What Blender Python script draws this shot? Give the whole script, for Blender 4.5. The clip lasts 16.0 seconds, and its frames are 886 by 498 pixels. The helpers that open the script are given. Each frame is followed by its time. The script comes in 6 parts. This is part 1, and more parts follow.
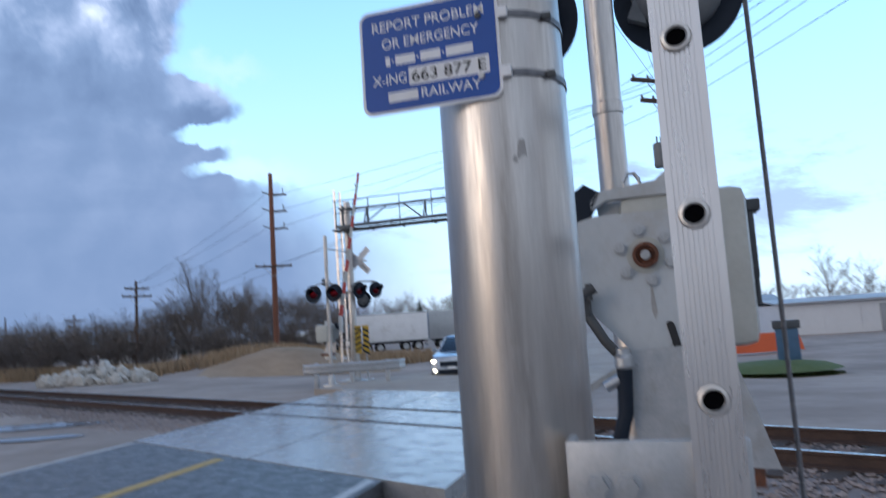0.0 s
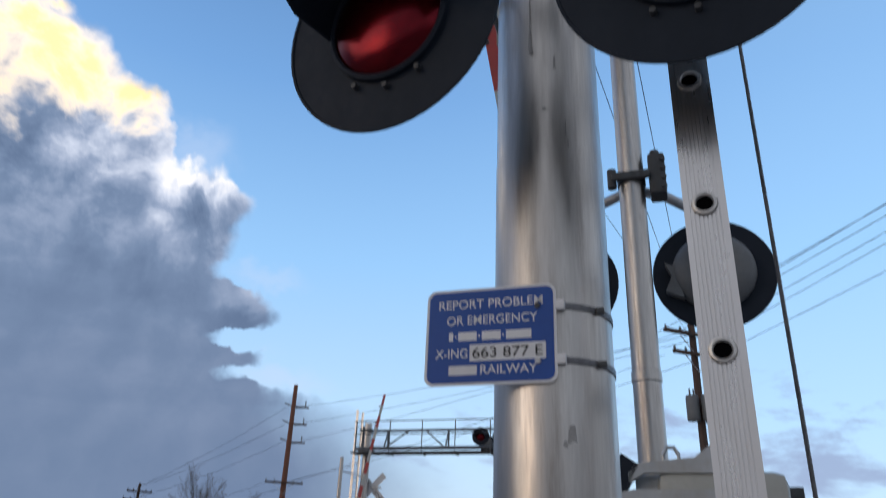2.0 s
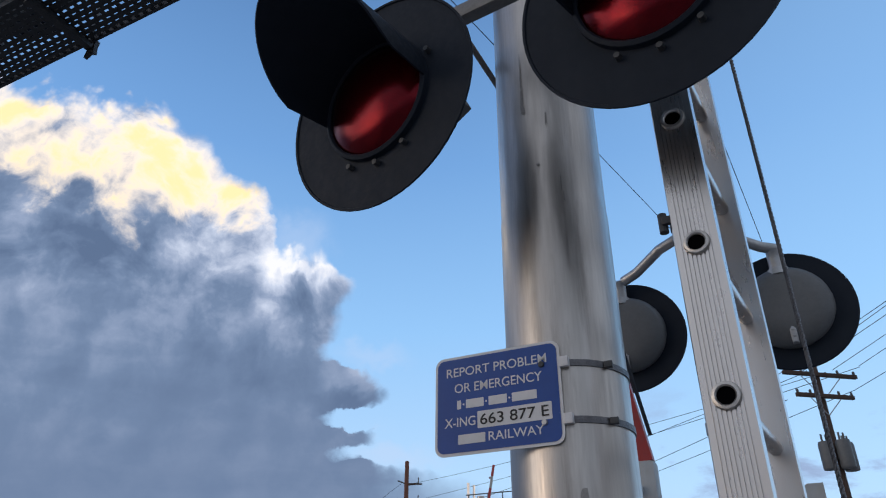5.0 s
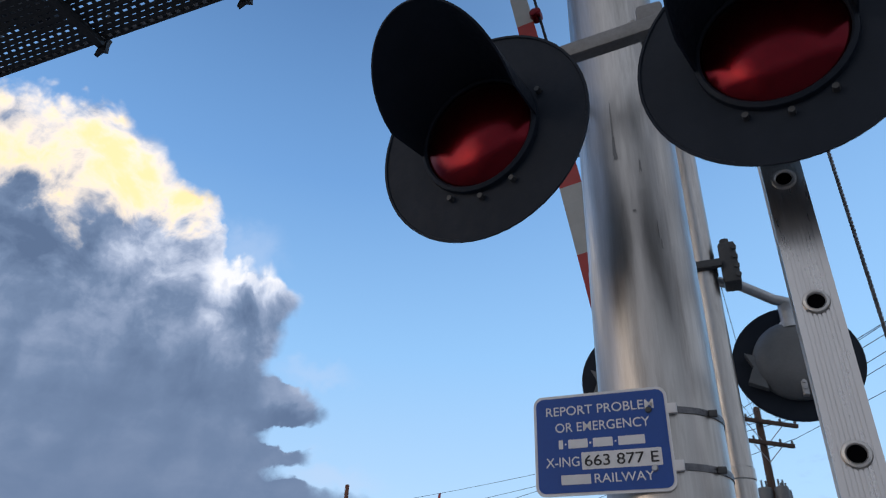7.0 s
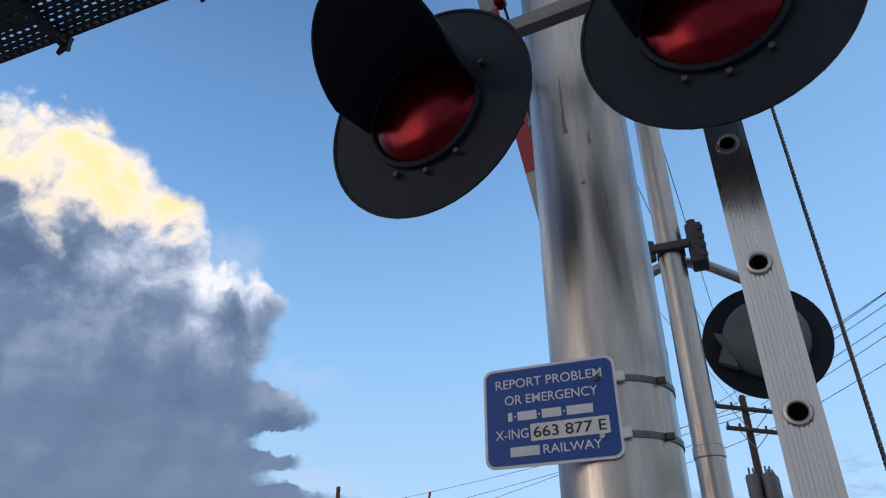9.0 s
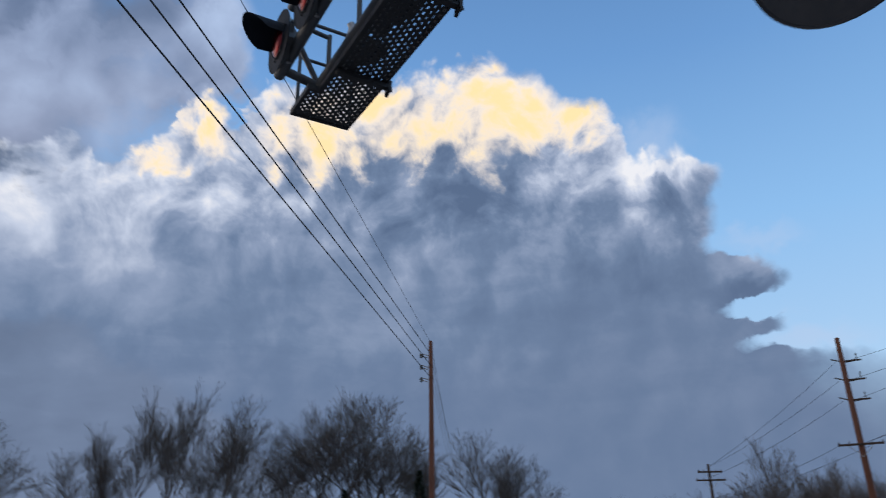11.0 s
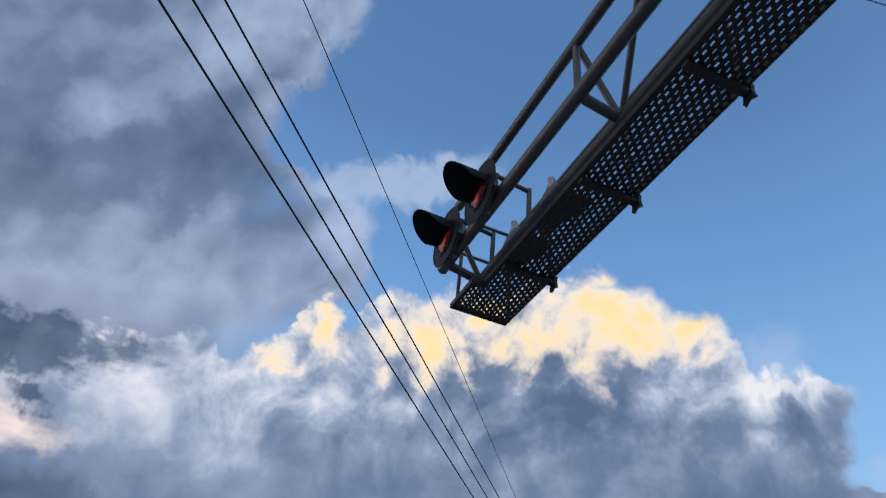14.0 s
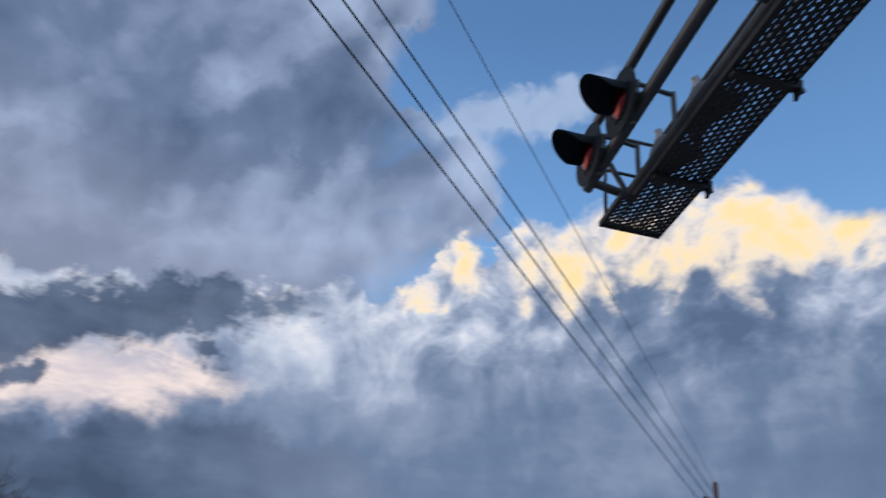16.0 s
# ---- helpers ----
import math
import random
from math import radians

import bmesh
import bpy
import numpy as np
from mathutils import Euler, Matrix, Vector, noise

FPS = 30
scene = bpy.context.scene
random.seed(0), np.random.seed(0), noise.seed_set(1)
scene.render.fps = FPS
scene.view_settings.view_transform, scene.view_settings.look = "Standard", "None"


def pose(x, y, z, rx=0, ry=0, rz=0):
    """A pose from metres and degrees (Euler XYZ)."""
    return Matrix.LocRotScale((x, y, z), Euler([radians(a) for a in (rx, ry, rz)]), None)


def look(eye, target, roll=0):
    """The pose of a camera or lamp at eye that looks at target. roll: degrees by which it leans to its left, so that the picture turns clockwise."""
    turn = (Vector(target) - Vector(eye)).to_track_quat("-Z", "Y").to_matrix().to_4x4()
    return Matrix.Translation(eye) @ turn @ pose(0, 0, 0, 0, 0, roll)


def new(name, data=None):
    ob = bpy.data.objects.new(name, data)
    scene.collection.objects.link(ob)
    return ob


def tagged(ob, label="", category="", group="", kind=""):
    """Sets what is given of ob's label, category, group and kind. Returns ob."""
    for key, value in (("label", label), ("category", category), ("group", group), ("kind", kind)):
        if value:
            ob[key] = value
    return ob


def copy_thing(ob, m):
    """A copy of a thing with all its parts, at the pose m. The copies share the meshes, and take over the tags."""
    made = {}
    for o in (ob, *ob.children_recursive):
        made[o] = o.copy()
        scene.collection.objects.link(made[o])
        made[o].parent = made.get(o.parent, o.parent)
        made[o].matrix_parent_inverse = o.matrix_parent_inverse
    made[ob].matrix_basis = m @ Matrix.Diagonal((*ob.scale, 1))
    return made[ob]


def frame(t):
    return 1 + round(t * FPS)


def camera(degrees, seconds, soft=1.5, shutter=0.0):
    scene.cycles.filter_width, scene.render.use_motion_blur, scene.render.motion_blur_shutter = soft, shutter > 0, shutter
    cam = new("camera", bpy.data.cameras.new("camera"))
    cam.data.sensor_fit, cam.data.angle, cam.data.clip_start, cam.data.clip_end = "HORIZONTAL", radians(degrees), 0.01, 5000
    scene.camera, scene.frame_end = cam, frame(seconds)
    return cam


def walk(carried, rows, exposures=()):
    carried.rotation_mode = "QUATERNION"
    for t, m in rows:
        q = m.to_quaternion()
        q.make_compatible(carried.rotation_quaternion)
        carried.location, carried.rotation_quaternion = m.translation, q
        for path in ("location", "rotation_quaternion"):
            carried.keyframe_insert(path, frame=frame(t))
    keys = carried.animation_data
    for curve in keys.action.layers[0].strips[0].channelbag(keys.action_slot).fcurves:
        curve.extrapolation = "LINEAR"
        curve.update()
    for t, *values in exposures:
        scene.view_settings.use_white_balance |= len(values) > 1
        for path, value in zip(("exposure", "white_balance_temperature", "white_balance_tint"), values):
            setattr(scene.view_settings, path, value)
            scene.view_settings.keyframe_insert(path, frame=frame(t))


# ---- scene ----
cam = camera(63.8, 16.0, soft=1.1, shutter=0.4)


EXPOSURES = [(0, 0.85, 6200, 10), (0.5, 0.5, 6500, 10), (1.5, 0.35, 6700, 10), (2.0, 0.3, 6700, 10), (3.0, 0.22, 6550, 10), (8.0, 0.22, 6550, 10), (10.5, 0.05, 6500, 10), (16, 0.0, 6500, 10)]
PATH = [
    (0, (-0.123, -1.355, 1.601), (-0.079, 0.632, 1.815), -3.8),
    (0.3, (-0.121, -1.364, 1.655), (-0.158, 0.604, 2.009), -5.0),
    (0.5, (-0.116, -1.373, 1.655), (-0.18, 0.582, 2.072), -3.7),
    (1, (-0.129, -1.395, 1.646), (-0.203, 0.534, 2.168), 1.3),
    (1.5, (-0.154, -1.416, 1.623), (-0.184, 0.519, 2.13), 2.2),
    (1.8, (-0.171, -1.454, 1.658), (-0.184, 0.425, 2.344), 2.0),
    (2, (-0.182, -1.467, 1.675), (-0.21, 0.357, 2.494), 2.5),
    (2.5, (-0.192, -1.5, 1.691), (-0.242, 0.237, 2.683), 2.9),
    (3, (-0.204, -1.504, 1.693), (-0.26, 0.209, 2.724), 3.1),
    (3.5, (-0.2, -1.493, 1.675), (-0.302, 0.23, 2.685), 2.5),
    (3.7, (-0.171, -1.489, 1.669), (-0.308, 0.237, 2.67), 2.4),
    (5.8, (0.083, -1.443, 1.686), (-0.238, 0.273, 2.663), -0.4),
    (6, (0.017, -1.45, 1.679), (-0.282, 0.265, 2.664), -0.0),
    (6.5, (-0.191, -1.492, 1.687), (-0.421, 0.224, 2.688), 0.9),
    (7, (-0.31, -1.516, 1.69), (-0.468, 0.185, 2.729), 2.4),
    (7.5, (-0.333, -1.52, 1.703), (-0.447, 0.16, 2.782), 2.7),
    (8, (-0.313, -1.525, 1.686), (-0.417, 0.147, 2.778), 1.4),
    (8.2, (-0.294, -1.514, 1.679), (-0.381, 0.166, 2.76), 0.4),
    (10.3, (-0.159, -1.428, 1.625), (-0.701, 0.269, 2.536), 0.6),
    (10.5, (-0.169, -1.465, 1.621), (-0.973, 0.160, 2.466), 0.8),
    (10.7, (-0.177, -1.534, 1.607), (-1.214, -0.017, 2.395), 0.2),
    (11, (-0.26, -1.591, 1.564), (-1.485, -0.203, 2.32), -1.0),
    (11.5, (-0.443, -1.767, 1.514), (-1.699, -0.442, 2.33), -1.5),
    (12, (-0.577, -1.743, 1.499), (-1.815, -0.427, 2.357), 0.0),
    (12.5, (-0.684, -1.694, 1.548), (-1.904, -0.452, 2.531), -0.8),
    (13, (-0.751, -1.649, 1.531), (-2.043, -0.493, 2.528), -0.8),
    (13.5, (-0.769, -1.696, 1.544), (-2.053, -0.63, 2.647), 2.7),
    (14, (-0.781, -1.757, 1.573), (-2.022, -0.798, 2.814), 6.8),
    (14.5, (-0.782, -1.759, 1.571), (-2.038, -0.892, 2.863), 9.1),
    (15, (-0.786, -1.775, 1.525), (-2.198, -1.075, 2.756), 9.8),
    (15.3, (-0.822, -1.786, 1.516), (-2.389, -1.25, 2.637), 9.0),
    (15.5, (-0.84, -1.796, 1.507), (-2.481, -1.311, 2.542), 9.1),
    (16, (-0.874, -1.833, 1.512), (-2.408, -1.097, 2.563), 7.4),
]
walk(cam, [(t, look(eye, aim, roll)) for t, eye, aim, roll in PATH], EXPOSURES)

# ---------------------------------------------------------------- world
def sky_world():
    w = bpy.data.worlds.new("world")
    scene.world = w
    w.use_nodes = True
    nt = w.node_tree
    nt.nodes.clear()

    def put(sock, v):
        if isinstance(v, bpy.types.NodeSocket):
            nt.links.new(v, sock)
        else:
            sock.default_value = v

    def M(op, a, b=0.0, c=0.0, clamp=False):
        n = nt.nodes.new("ShaderNodeMath")
        n.operation, n.use_clamp = op, clamp
        put(n.inputs[0], a), put(n.inputs[1], b), put(n.inputs[2], c)
        return n.outputs[0]

    def ramp(v, lo, hi):
        n = nt.nodes.new("ShaderNodeMapRange")
        n.interpolation_type = "SMOOTHSTEP"
        put(n.inputs[0], v), put(n.inputs[1], lo), put(n.inputs[2], hi)
        return n.outputs[0]

    def mix(f, a, b):
        n = nt.nodes.new("ShaderNodeMix")
        n.data_type = "RGBA"
        put(n.inputs[0], f)
        for s, v in ((n.inputs[6], a), (n.inputs[7], b)):
            put(s, (*v, 1) if isinstance(v, tuple) else v)
        return n.outputs[2]

    def fbm(vec, scale, detail=6.0, rough=0.55, dist=0.0, lac=2.0):
        n = nt.nodes.new("ShaderNodeTexNoise")
        put(n.inputs["Vector"], vec)
        n.inputs["Scale"].default_value, n.inputs["Detail"].default_value = scale, detail
        n.inputs["Roughness"].default_value, n.inputs["Distortion"].default_value = rough, dist
        n.inputs["Lacunarity"].default_value = lac
        return n.outputs["Fac"]

    def billow(vec, scale, detail=3.0):
        n = nt.nodes.new("ShaderNodeTexVoronoi")
        n.feature = "SMOOTH_F1"
        put(n.inputs["Vector"], vec)
        n.inputs["Scale"].default_value, n.inputs["Detail"].default_value = scale, detail
        n.inputs["Roughness"].default_value, n.inputs["Smoothness"].default_value = 0.55, 0.6
        return n.outputs["Distance"]

    def vec(x, y, z):
        n = nt.nodes.new("ShaderNodeCombineXYZ")
        put(n.inputs[0], x), put(n.inputs[1], y), put(n.inputs[2], z)
        return n.outputs[0]

    def vadd(p, q):
        n = nt.nodes.new("ShaderNodeVectorMath")
        n.operation = "ADD"
        put(n.inputs[0], p), put(n.inputs[1], q)
        return n.outputs[0]

    def vscale(p, k):
        n = nt.nodes.new("ShaderNodeVectorMath")
        n.operation = "SCALE"
        put(n.inputs[0], p), put(n.inputs["Scale"], k)
        return n.outputs[0]

    def tones(v, stops):
        n = nt.nodes.new("ShaderNodeValToRGB")
        put(n.inputs[0], v)
        for k, (p, c) in enumerate(stops):
            e = n.color_ramp.elements[k] if k < 2 else n.color_ramp.elements.new(p)
            e.position, e.color = p, (*c, 1)
        return n.outputs[0]

    def add_all(first, *more):
        for v in more:
            first = M("ADD", first, v)
        return first

    def profile(v, lo, hi, top, pts):
        n = nt.nodes.new("ShaderNodeFloatCurve")
        c = n.mapping.curves[0]
        pp = [((a - lo) / (hi - lo), b / top) for a, b in pts]
        c.points[0].location, c.points[1].location = pp[0], pp[-1]
        for p in pp[1:-1]:
            c.points.new(*p)
        for p in c.points:
            p.handle_type = "AUTO_CLAMPED"
        n.mapping.update()
        put(n.inputs["Factor"], 1.0)
        put(n.inputs["Value"], M("DIVIDE", M("SUBTRACT", v, lo), hi - lo))
        return M("MULTIPLY", n.outputs[0], top)

    def blob(az, el, a, e, ra, re):
        u, v = M("DIVIDE", M("SUBTRACT", az, a), ra), M("DIVIDE", M("SUBTRACT", el, e), re)
        return M("SUBTRACT", 1.0, M("SQRT", M("ADD", M("MULTIPLY", u, u), M("MULTIPLY", v, v))))

    geo = nt.nodes.new("ShaderNodeTexCoord").outputs["Generated"]
    sep = nt.nodes.new("ShaderNodeSeparateXYZ")
    put(sep.inputs[0], geo)
    X, Y, Z = sep.outputs
    az0 = M("MULTIPLY", M("ARCTAN2", M("MULTIPLY", X, -1.0), Y), 57.2958)
    el0 = M("MULTIPLY", M("ARCSINE", Z), 57.2958)

    # billowing edges: bend the coordinates by noise at several sizes
    n1, n2, n3 = fbm(geo, 5.0, 3.0), fbm(geo, 17.0, 5.0, 0.6), fbm(geo, 23.0, 5.0, 0.6)
    shift = M("SUBTRACT", n1, 0.5)
    nv = nt.nodes.new("ShaderNodeTexNoise")
    put(nv.inputs["Vector"], geo)
    nv.inputs["Scale"].default_value, nv.inputs["Detail"].default_value, nv.inputs["Roughness"].default_value = 6.0, 4.0, 0.5
    bent = vadd(geo, vscale(vadd(nv.outputs["Color"], (-0.5, -0.5, -0.5)), 0.10))
    lumps, fine = billow(bent, 12.0), billow(bent, 31.0)
    # relief of the billows, lit from the west and above
    lit_from = (-0.016, -0.012, 0.015)
    soft_lumps = billow(bent, 10.0, 1.0)
    relief = M("ADD", M("SUBTRACT", billow(vadd(bent, lit_from), 10.0, 1.0), soft_lumps), M("MULTIPLY", M("SUBTRACT", billow(vadd(bent, lit_from), 31.0), fine), 0.12))
    az = M("ADD", az0, M("ADD", M("MULTIPLY", M("SUBTRACT", n2, 0.5), 2.2), M("MULTIPLY", M("SUBTRACT", fine, 0.70), 1.3)))
    el = M("ADD", el0, M("ADD", M("MULTIPLY", M("SUBTRACT", n3, 0.5), 1.6),
                         M("ADD", M("MULTIPLY", M("SUBTRACT", lumps, 0.72), 1.9), M("MULTIPLY", M("SUBTRACT", fine, 0.72), 1.3))))

    # clear evening sky
    sky = nt.nodes.new("ShaderNodeTexSky")
    sky.sky_type, sky.sun_disc = "NISHITA", False
    sky.sun_elevation, sky.sun_rotation = radians(SUN_EL), radians(-SUN_AZ)
    sky.air_density, sky.dust_density, sky.ozone_density = 1.0, 0.6, 2.0
    s = nt.nodes.new("ShaderNodeVectorMath")
    s.operation = "MULTIPLY"
    put(s.inputs[0], sky.outputs[0])
    s.inputs[1].default_value = SKY_TINT
    col = s.outputs[0]
    cr = nt.nodes.new("ShaderNodeValToRGB")
    put(cr.inputs[0], M("DIVIDE", el0, 90.0))
    stops = ((0.0, (0.60, 0.69, 0.83)), (0.12, (0.46, 0.67, 0.91)), (0.25, (0.30, 0.56, 0.90)), (0.40, (0.165, 0.36, 0.70)), (0.55, (0.10, 0.225, 0.47)), (1.0, (0.07, 0.16, 0.36)))
    for k, (p, c) in enumerate(stops):
        e = cr.color_ramp.elements[k] if k < 2 else cr.color_ramp.elements.new(p)
        e.position, e.color = p, (*c, 1)
    col = mix(0.8, col, cr.outputs[0])
    col = mix(M("MULTIPLY", ramp(az0, 20.0, -40.0), 0.30), col, (0.34, 0.60, 0.92))

    # high grey sheet over the west, torn along its eastern edge
    warped = vec(M("ADD", M("MULTIPLY", M("SUBTRACT", az0, M("MULTIPLY", el0, 0.5)), 0.030), M("MULTIPLY", n1, 0.8)), M("ADD", M("MULTIPLY", M("ADD", el0, M("MULTIPLY", az0, 0.55)), 0.075), M("MULTIPLY", n2, 0.55)), 3.0)
    strands = fbm(warped, 1.3, 5.0, 0.5, 0.35)
    rim = profile(el, 15.0, 90.0, 100.0, [(15, 60), (30, 62), (33, 61), (34.6, 59), (37.7, 60.6), (40.5, 61.5), (42.5, 67), (44.5, 72), (48.3, 72.6), (49.6, 69.6),
                                         (51.9, 70.3), (54.3, 67.5), (56.2, 67), (57.8, 70), (62, 73), (90, 76)])
    inside = M("SUBTRACT", M("ADD", az, M("ADD", M("MULTIPLY", shift, 4.0), M("MULTIPLY", M("SUBTRACT", strands, 0.5), 5.0))), rim)
    sheet = M("MULTIPLY", ramp(inside, -1.2, 1.6), M("SUBTRACT", 1.0, M("MULTIPLY", M("MULTIPLY", ramp(el0, 43.0, 39.0), ramp(az0, 76.0, 66.0)), M("MULTIPLY", ramp(strands, 0.58, 0.42), 0.75))))
    folds = add_all(M("MULTIPLY", M("SUBTRACT", strands, 0.5), 1.5), M("MULTIPLY", relief, 0.5), M("MULTIPLY", shift, 1.2), M("MULTIPLY", ramp(inside, 7.0, 0.0), 0.30),
                    M("MULTIPLY", ramp(el0, 46.0, 30.0), 0.12), 0.30)
    sheetcol = tones(folds, ((0.0, (0.088, 0.130, 0.225)), (0.35, (0.150, 0.205, 0.330)), (0.62, (0.265, 0.335, 0.50)), (1.0, (0.43, 0.54, 0.76))))
    sheetcol = mix(M("MULTIPLY", ramp(el0, 38.0, 24.0), 0.45), sheetcol, (0.36, 0.38, 0.50))
    col = mix(M("MULTIPLY", sheet, 0.96), col, sheetcol)
    tilted = M("ADD", el, M("MULTIPLY", M("SUBTRACT", az0, 57.0), 0.17))
    wisp = ramp(M("ADD", blob(az, tilted, 59.0, 43.9, 13.5, 2.6), M("MULTIPLY", M("SUBTRACT", strands, 0.5), 0.9)), 0.0, 0.55)
    col = mix(M("MULTIPLY", wisp, 0.8), col, tones(folds, ((0.2, (0.24, 0.34, 0.53)), (0.75, (0.42, 0.53, 0.74)))))
    patches = ramp(M("ADD", strands, M("MULTIPLY", shift, 0.35)), 0.38, 0.66)

    # the tall sunlit cumulus: its crown by azimuth, its eastern flank by elevation
    crown = profile(az, 0.0, 110.0, 60.0, [(0, 26), (17.8, 26.6), (20, 27.7), (22.9, 28.5), (24.4, 28.1), (25.2, 29.3), (25.8, 31.0), (26.8, 32.3), (28.3, 33.4), (30, 33.5),
                                          (31.7, 34.3), (32.5, 35.2), (35, 36.2), (37, 37.5), (39.6, 37.4), (42, 36.6), (46.5, 36.0), (51, 35.4), (55.3, 34.6), (58.8, 33.5),
                                          (60.5, 31.3), (62.5, 32.0), (64.5, 31.6), (65.8, 28.9), (67.7, 28.7), (70.3, 27.2), (72.7, 27.5), (75.3, 26.4), (80, 25.8), (90, 24), (110, 20)])
    flank_el = M("ADD", el0, M("ADD", M("MULTIPLY", M("SUBTRACT", n3, 0.5), 1.3), M("MULTIPLY", M("SUBTRACT", fine, 0.72), 0.6)))
    flank = profile(flank_el, 0.0, 40.0, 30.0, [(0, 0), (6, 2), (9, 5.0), (11.3, 9.5), (12.5, 13.8), (13.4, 17.6), (14.2, 15.4), (14.8, 15.3), (15.3, 18.4), (15.9, 18.9), (16.7, 15.2),
                                               (17.5, 14.2), (18.8, 15.0), (19.6, 16.4), (20.2, 19.2), (21, 19.6), (22, 18.8), (23.2, 18.8), (24.1, 19.0), (25, 18.2), (26, 17.8), (27, 18.6), (28, 20.5), (40, 20.5)])
    depth = M("SUBTRACT", M("ADD", crown, 0.7), el)
    side = M("SUBTRACT", M("ADD", az0, M("MULTIPLY", M("SUBTRACT", n2, 0.5), 2.4)), flank)
    cover = M("MULTIPLY", ramp(depth, -0.5, M("ADD", 0.55, M("MULTIPLY", ramp(az0, 60.0, 50.0), 0.5))), ramp(side, M("SUBTRACT", -0.5, M("MULTIPLY", ramp(el0, 13.5, 9.0), 5.0)), M("ADD", 0.9, M("MULTIPLY", ramp(el0, 13.5, 9.0), 10.0))))
    # thin veil left behind on the eastern side
    veil = M("MULTIPLY", ramp(blob(az, el, 23.5, 30.0, 4.5, 3.2), 0.0, 0.9), 0.35)
    veil = M("MAXIMUM", veil, M("MULTIPLY", ramp(blob(az, el, 16.0, 21.6, 4.5, 1.6), 0.0, 0.9), 0.30))
    veil = M("MAXIMUM", veil, M("MULTIPLY", ramp(blob(az, el, 14.0, 13.8, 5.5, 2.0), 0.0, 0.9), 0.40))
    col = mix(veil, col, (0.50, 0.60, 0.80))
    # light and shade of its billows
    wool = fbm(bent, 21.0, 5.0, 0.6)
    ruffle = M("SUBTRACT", wool, fbm(vadd(bent, lit_from), 21.0, 5.0, 0.6))
    streaky = fbm(vec(M("MULTIPLY", az0, 0.12), M("MULTIPLY", el0, 0.05), 11.0), 1.6, 5.0, 0.55, 0.5)
    layers = fbm(vec(M("MULTIPLY", az0, 0.05), M("MULTIPLY", el0, 0.17), 5.0), 1.3, 5.0, 0.5, 0.6)
    upper = ramp(el0, 17.0, 27.0)
    fall = M("ADD", depth, M("ADD", M("MULTIPLY", shift, 7.0), M("MULTIPLY", M("SUBTRACT", streaky, 0.5), 6.0)))
    light = M("ADD", 0.30, M("MULTIPLY", ramp(fall, 10.0, 0.0), 0.52))
    for a, e, ra, re, k in ((38.2, 27.0, 5.5, 2.9, -0.34), (44.5, 25.2, 7.0, 3.0, -0.16), (21.8, 24.6, 5.2, 3.4, -0.34), (17.8, 17.6, 5.5, 1.9, -0.30), (25.0, 20.0, 7.5, 3.4, -0.20),
                            (34.0, 16.5, 9.0, 5.0, -0.10), (31.0, 28.4, 4.6, 3.0, 0.20), (26.3, 28.6, 2.6, 2.6, 0.12), (29.5, 24.0, 3.5, 3.5, 0.12), (22.8, 28.0, 3.0, 1.0, 0.22),
                            (54.0, 24.5, 8.0, 4.5, 0.08), (68.0, 19.0, 9.0, 5.5, 0.16), (60.0, 26.0, 9.0, 3.6, 0.10), (75.0, 21.5, 6.0, 4.0, 0.10), (16.5, 16.0, 3.0, 0.7, 0.2)):
        light = M("ADD", light, M("MULTIPLY", ramp(blob(az, el, a, e, ra, re), 0.0, 0.85), k))
    light = add_all(light, M("MULTIPLY", relief, M("ADD", 0.22, M("MULTIPLY", upper, 0.42))), M("MULTIPLY", M("SUBTRACT", layers, 0.5), 0.34), M("MULTIPLY", M("SUBTRACT", streaky, 0.5), 0.13), M("MULTIPLY", ruffle, M("ADD", 0.25, M("MULTIPLY", upper, 0.55))))
    body = tones(light, ((0.0, (0.100, 0.152, 0.262)), (0.26, (0.155, 0.222, 0.355)), (0.48, (0.265, 0.335, 0.485)), (0.75, (0.55, 0.615, 0.76)), (1.0, (0.84, 0.85, 0.90))))
    gold = None
    for a, e, ra, re in ((37.7, 34.6, 6.5, 5.2), (33.0, 33.0, 5.5, 3.2), (29.3, 32.6, 4.2, 2.2), (45.5, 33.8, 8.5, 4.0), (53.5, 31.6, 6.5, 3.2), (62.2, 31.2, 4.0, 2.4), (66.5, 28.3, 2.6, 1.2)):
        g = blob(az, el, a, e, ra, re)
        gold = g if gold is None else M("MAXIMUM", gold, g)
    lit = ramp(M("ADD", M("ADD", M("ADD", gold, M("MULTIPLY", ruffle, 0.9)), M("MULTIPLY", relief, 1.0)), M("MULTIPLY", M("SUBTRACT", wool, 0.5), 1.3)), -0.15, 0.70)
    body = mix(M("MULTIPLY", lit, 0.92), body, (0.98, 0.86, 0.74))
    hot = ramp(M("ADD", M("ADD", M("ADD", gold, M("MULTIPLY", ruffle, 1.4)), M("MULTIPLY", relief, 1.4)), M("MULTIPLY", M("SUBTRACT", wool, 0.5), 2.0)), 0.30, 1.30)
    body = mix(M("MULTIPLY", hot, 0.9), body, (1.05, 0.80, 0.40))
    slate = ramp(M("ADD", el0, M("ADD", M("MULTIPLY", shift, 9.0), M("MULTIPLY", M("SUBTRACT", layers, 0.5), 8.0))), M("ADD", 15.0, M("MULTIPLY", ramp(az0, 48.0, 30.0), 6.0)), 9.0)
    body = mix(M("MULTIPLY", slate, 0.80), body, (0.135, 0.195, 0.320))
    col = mix(cover, col, body)

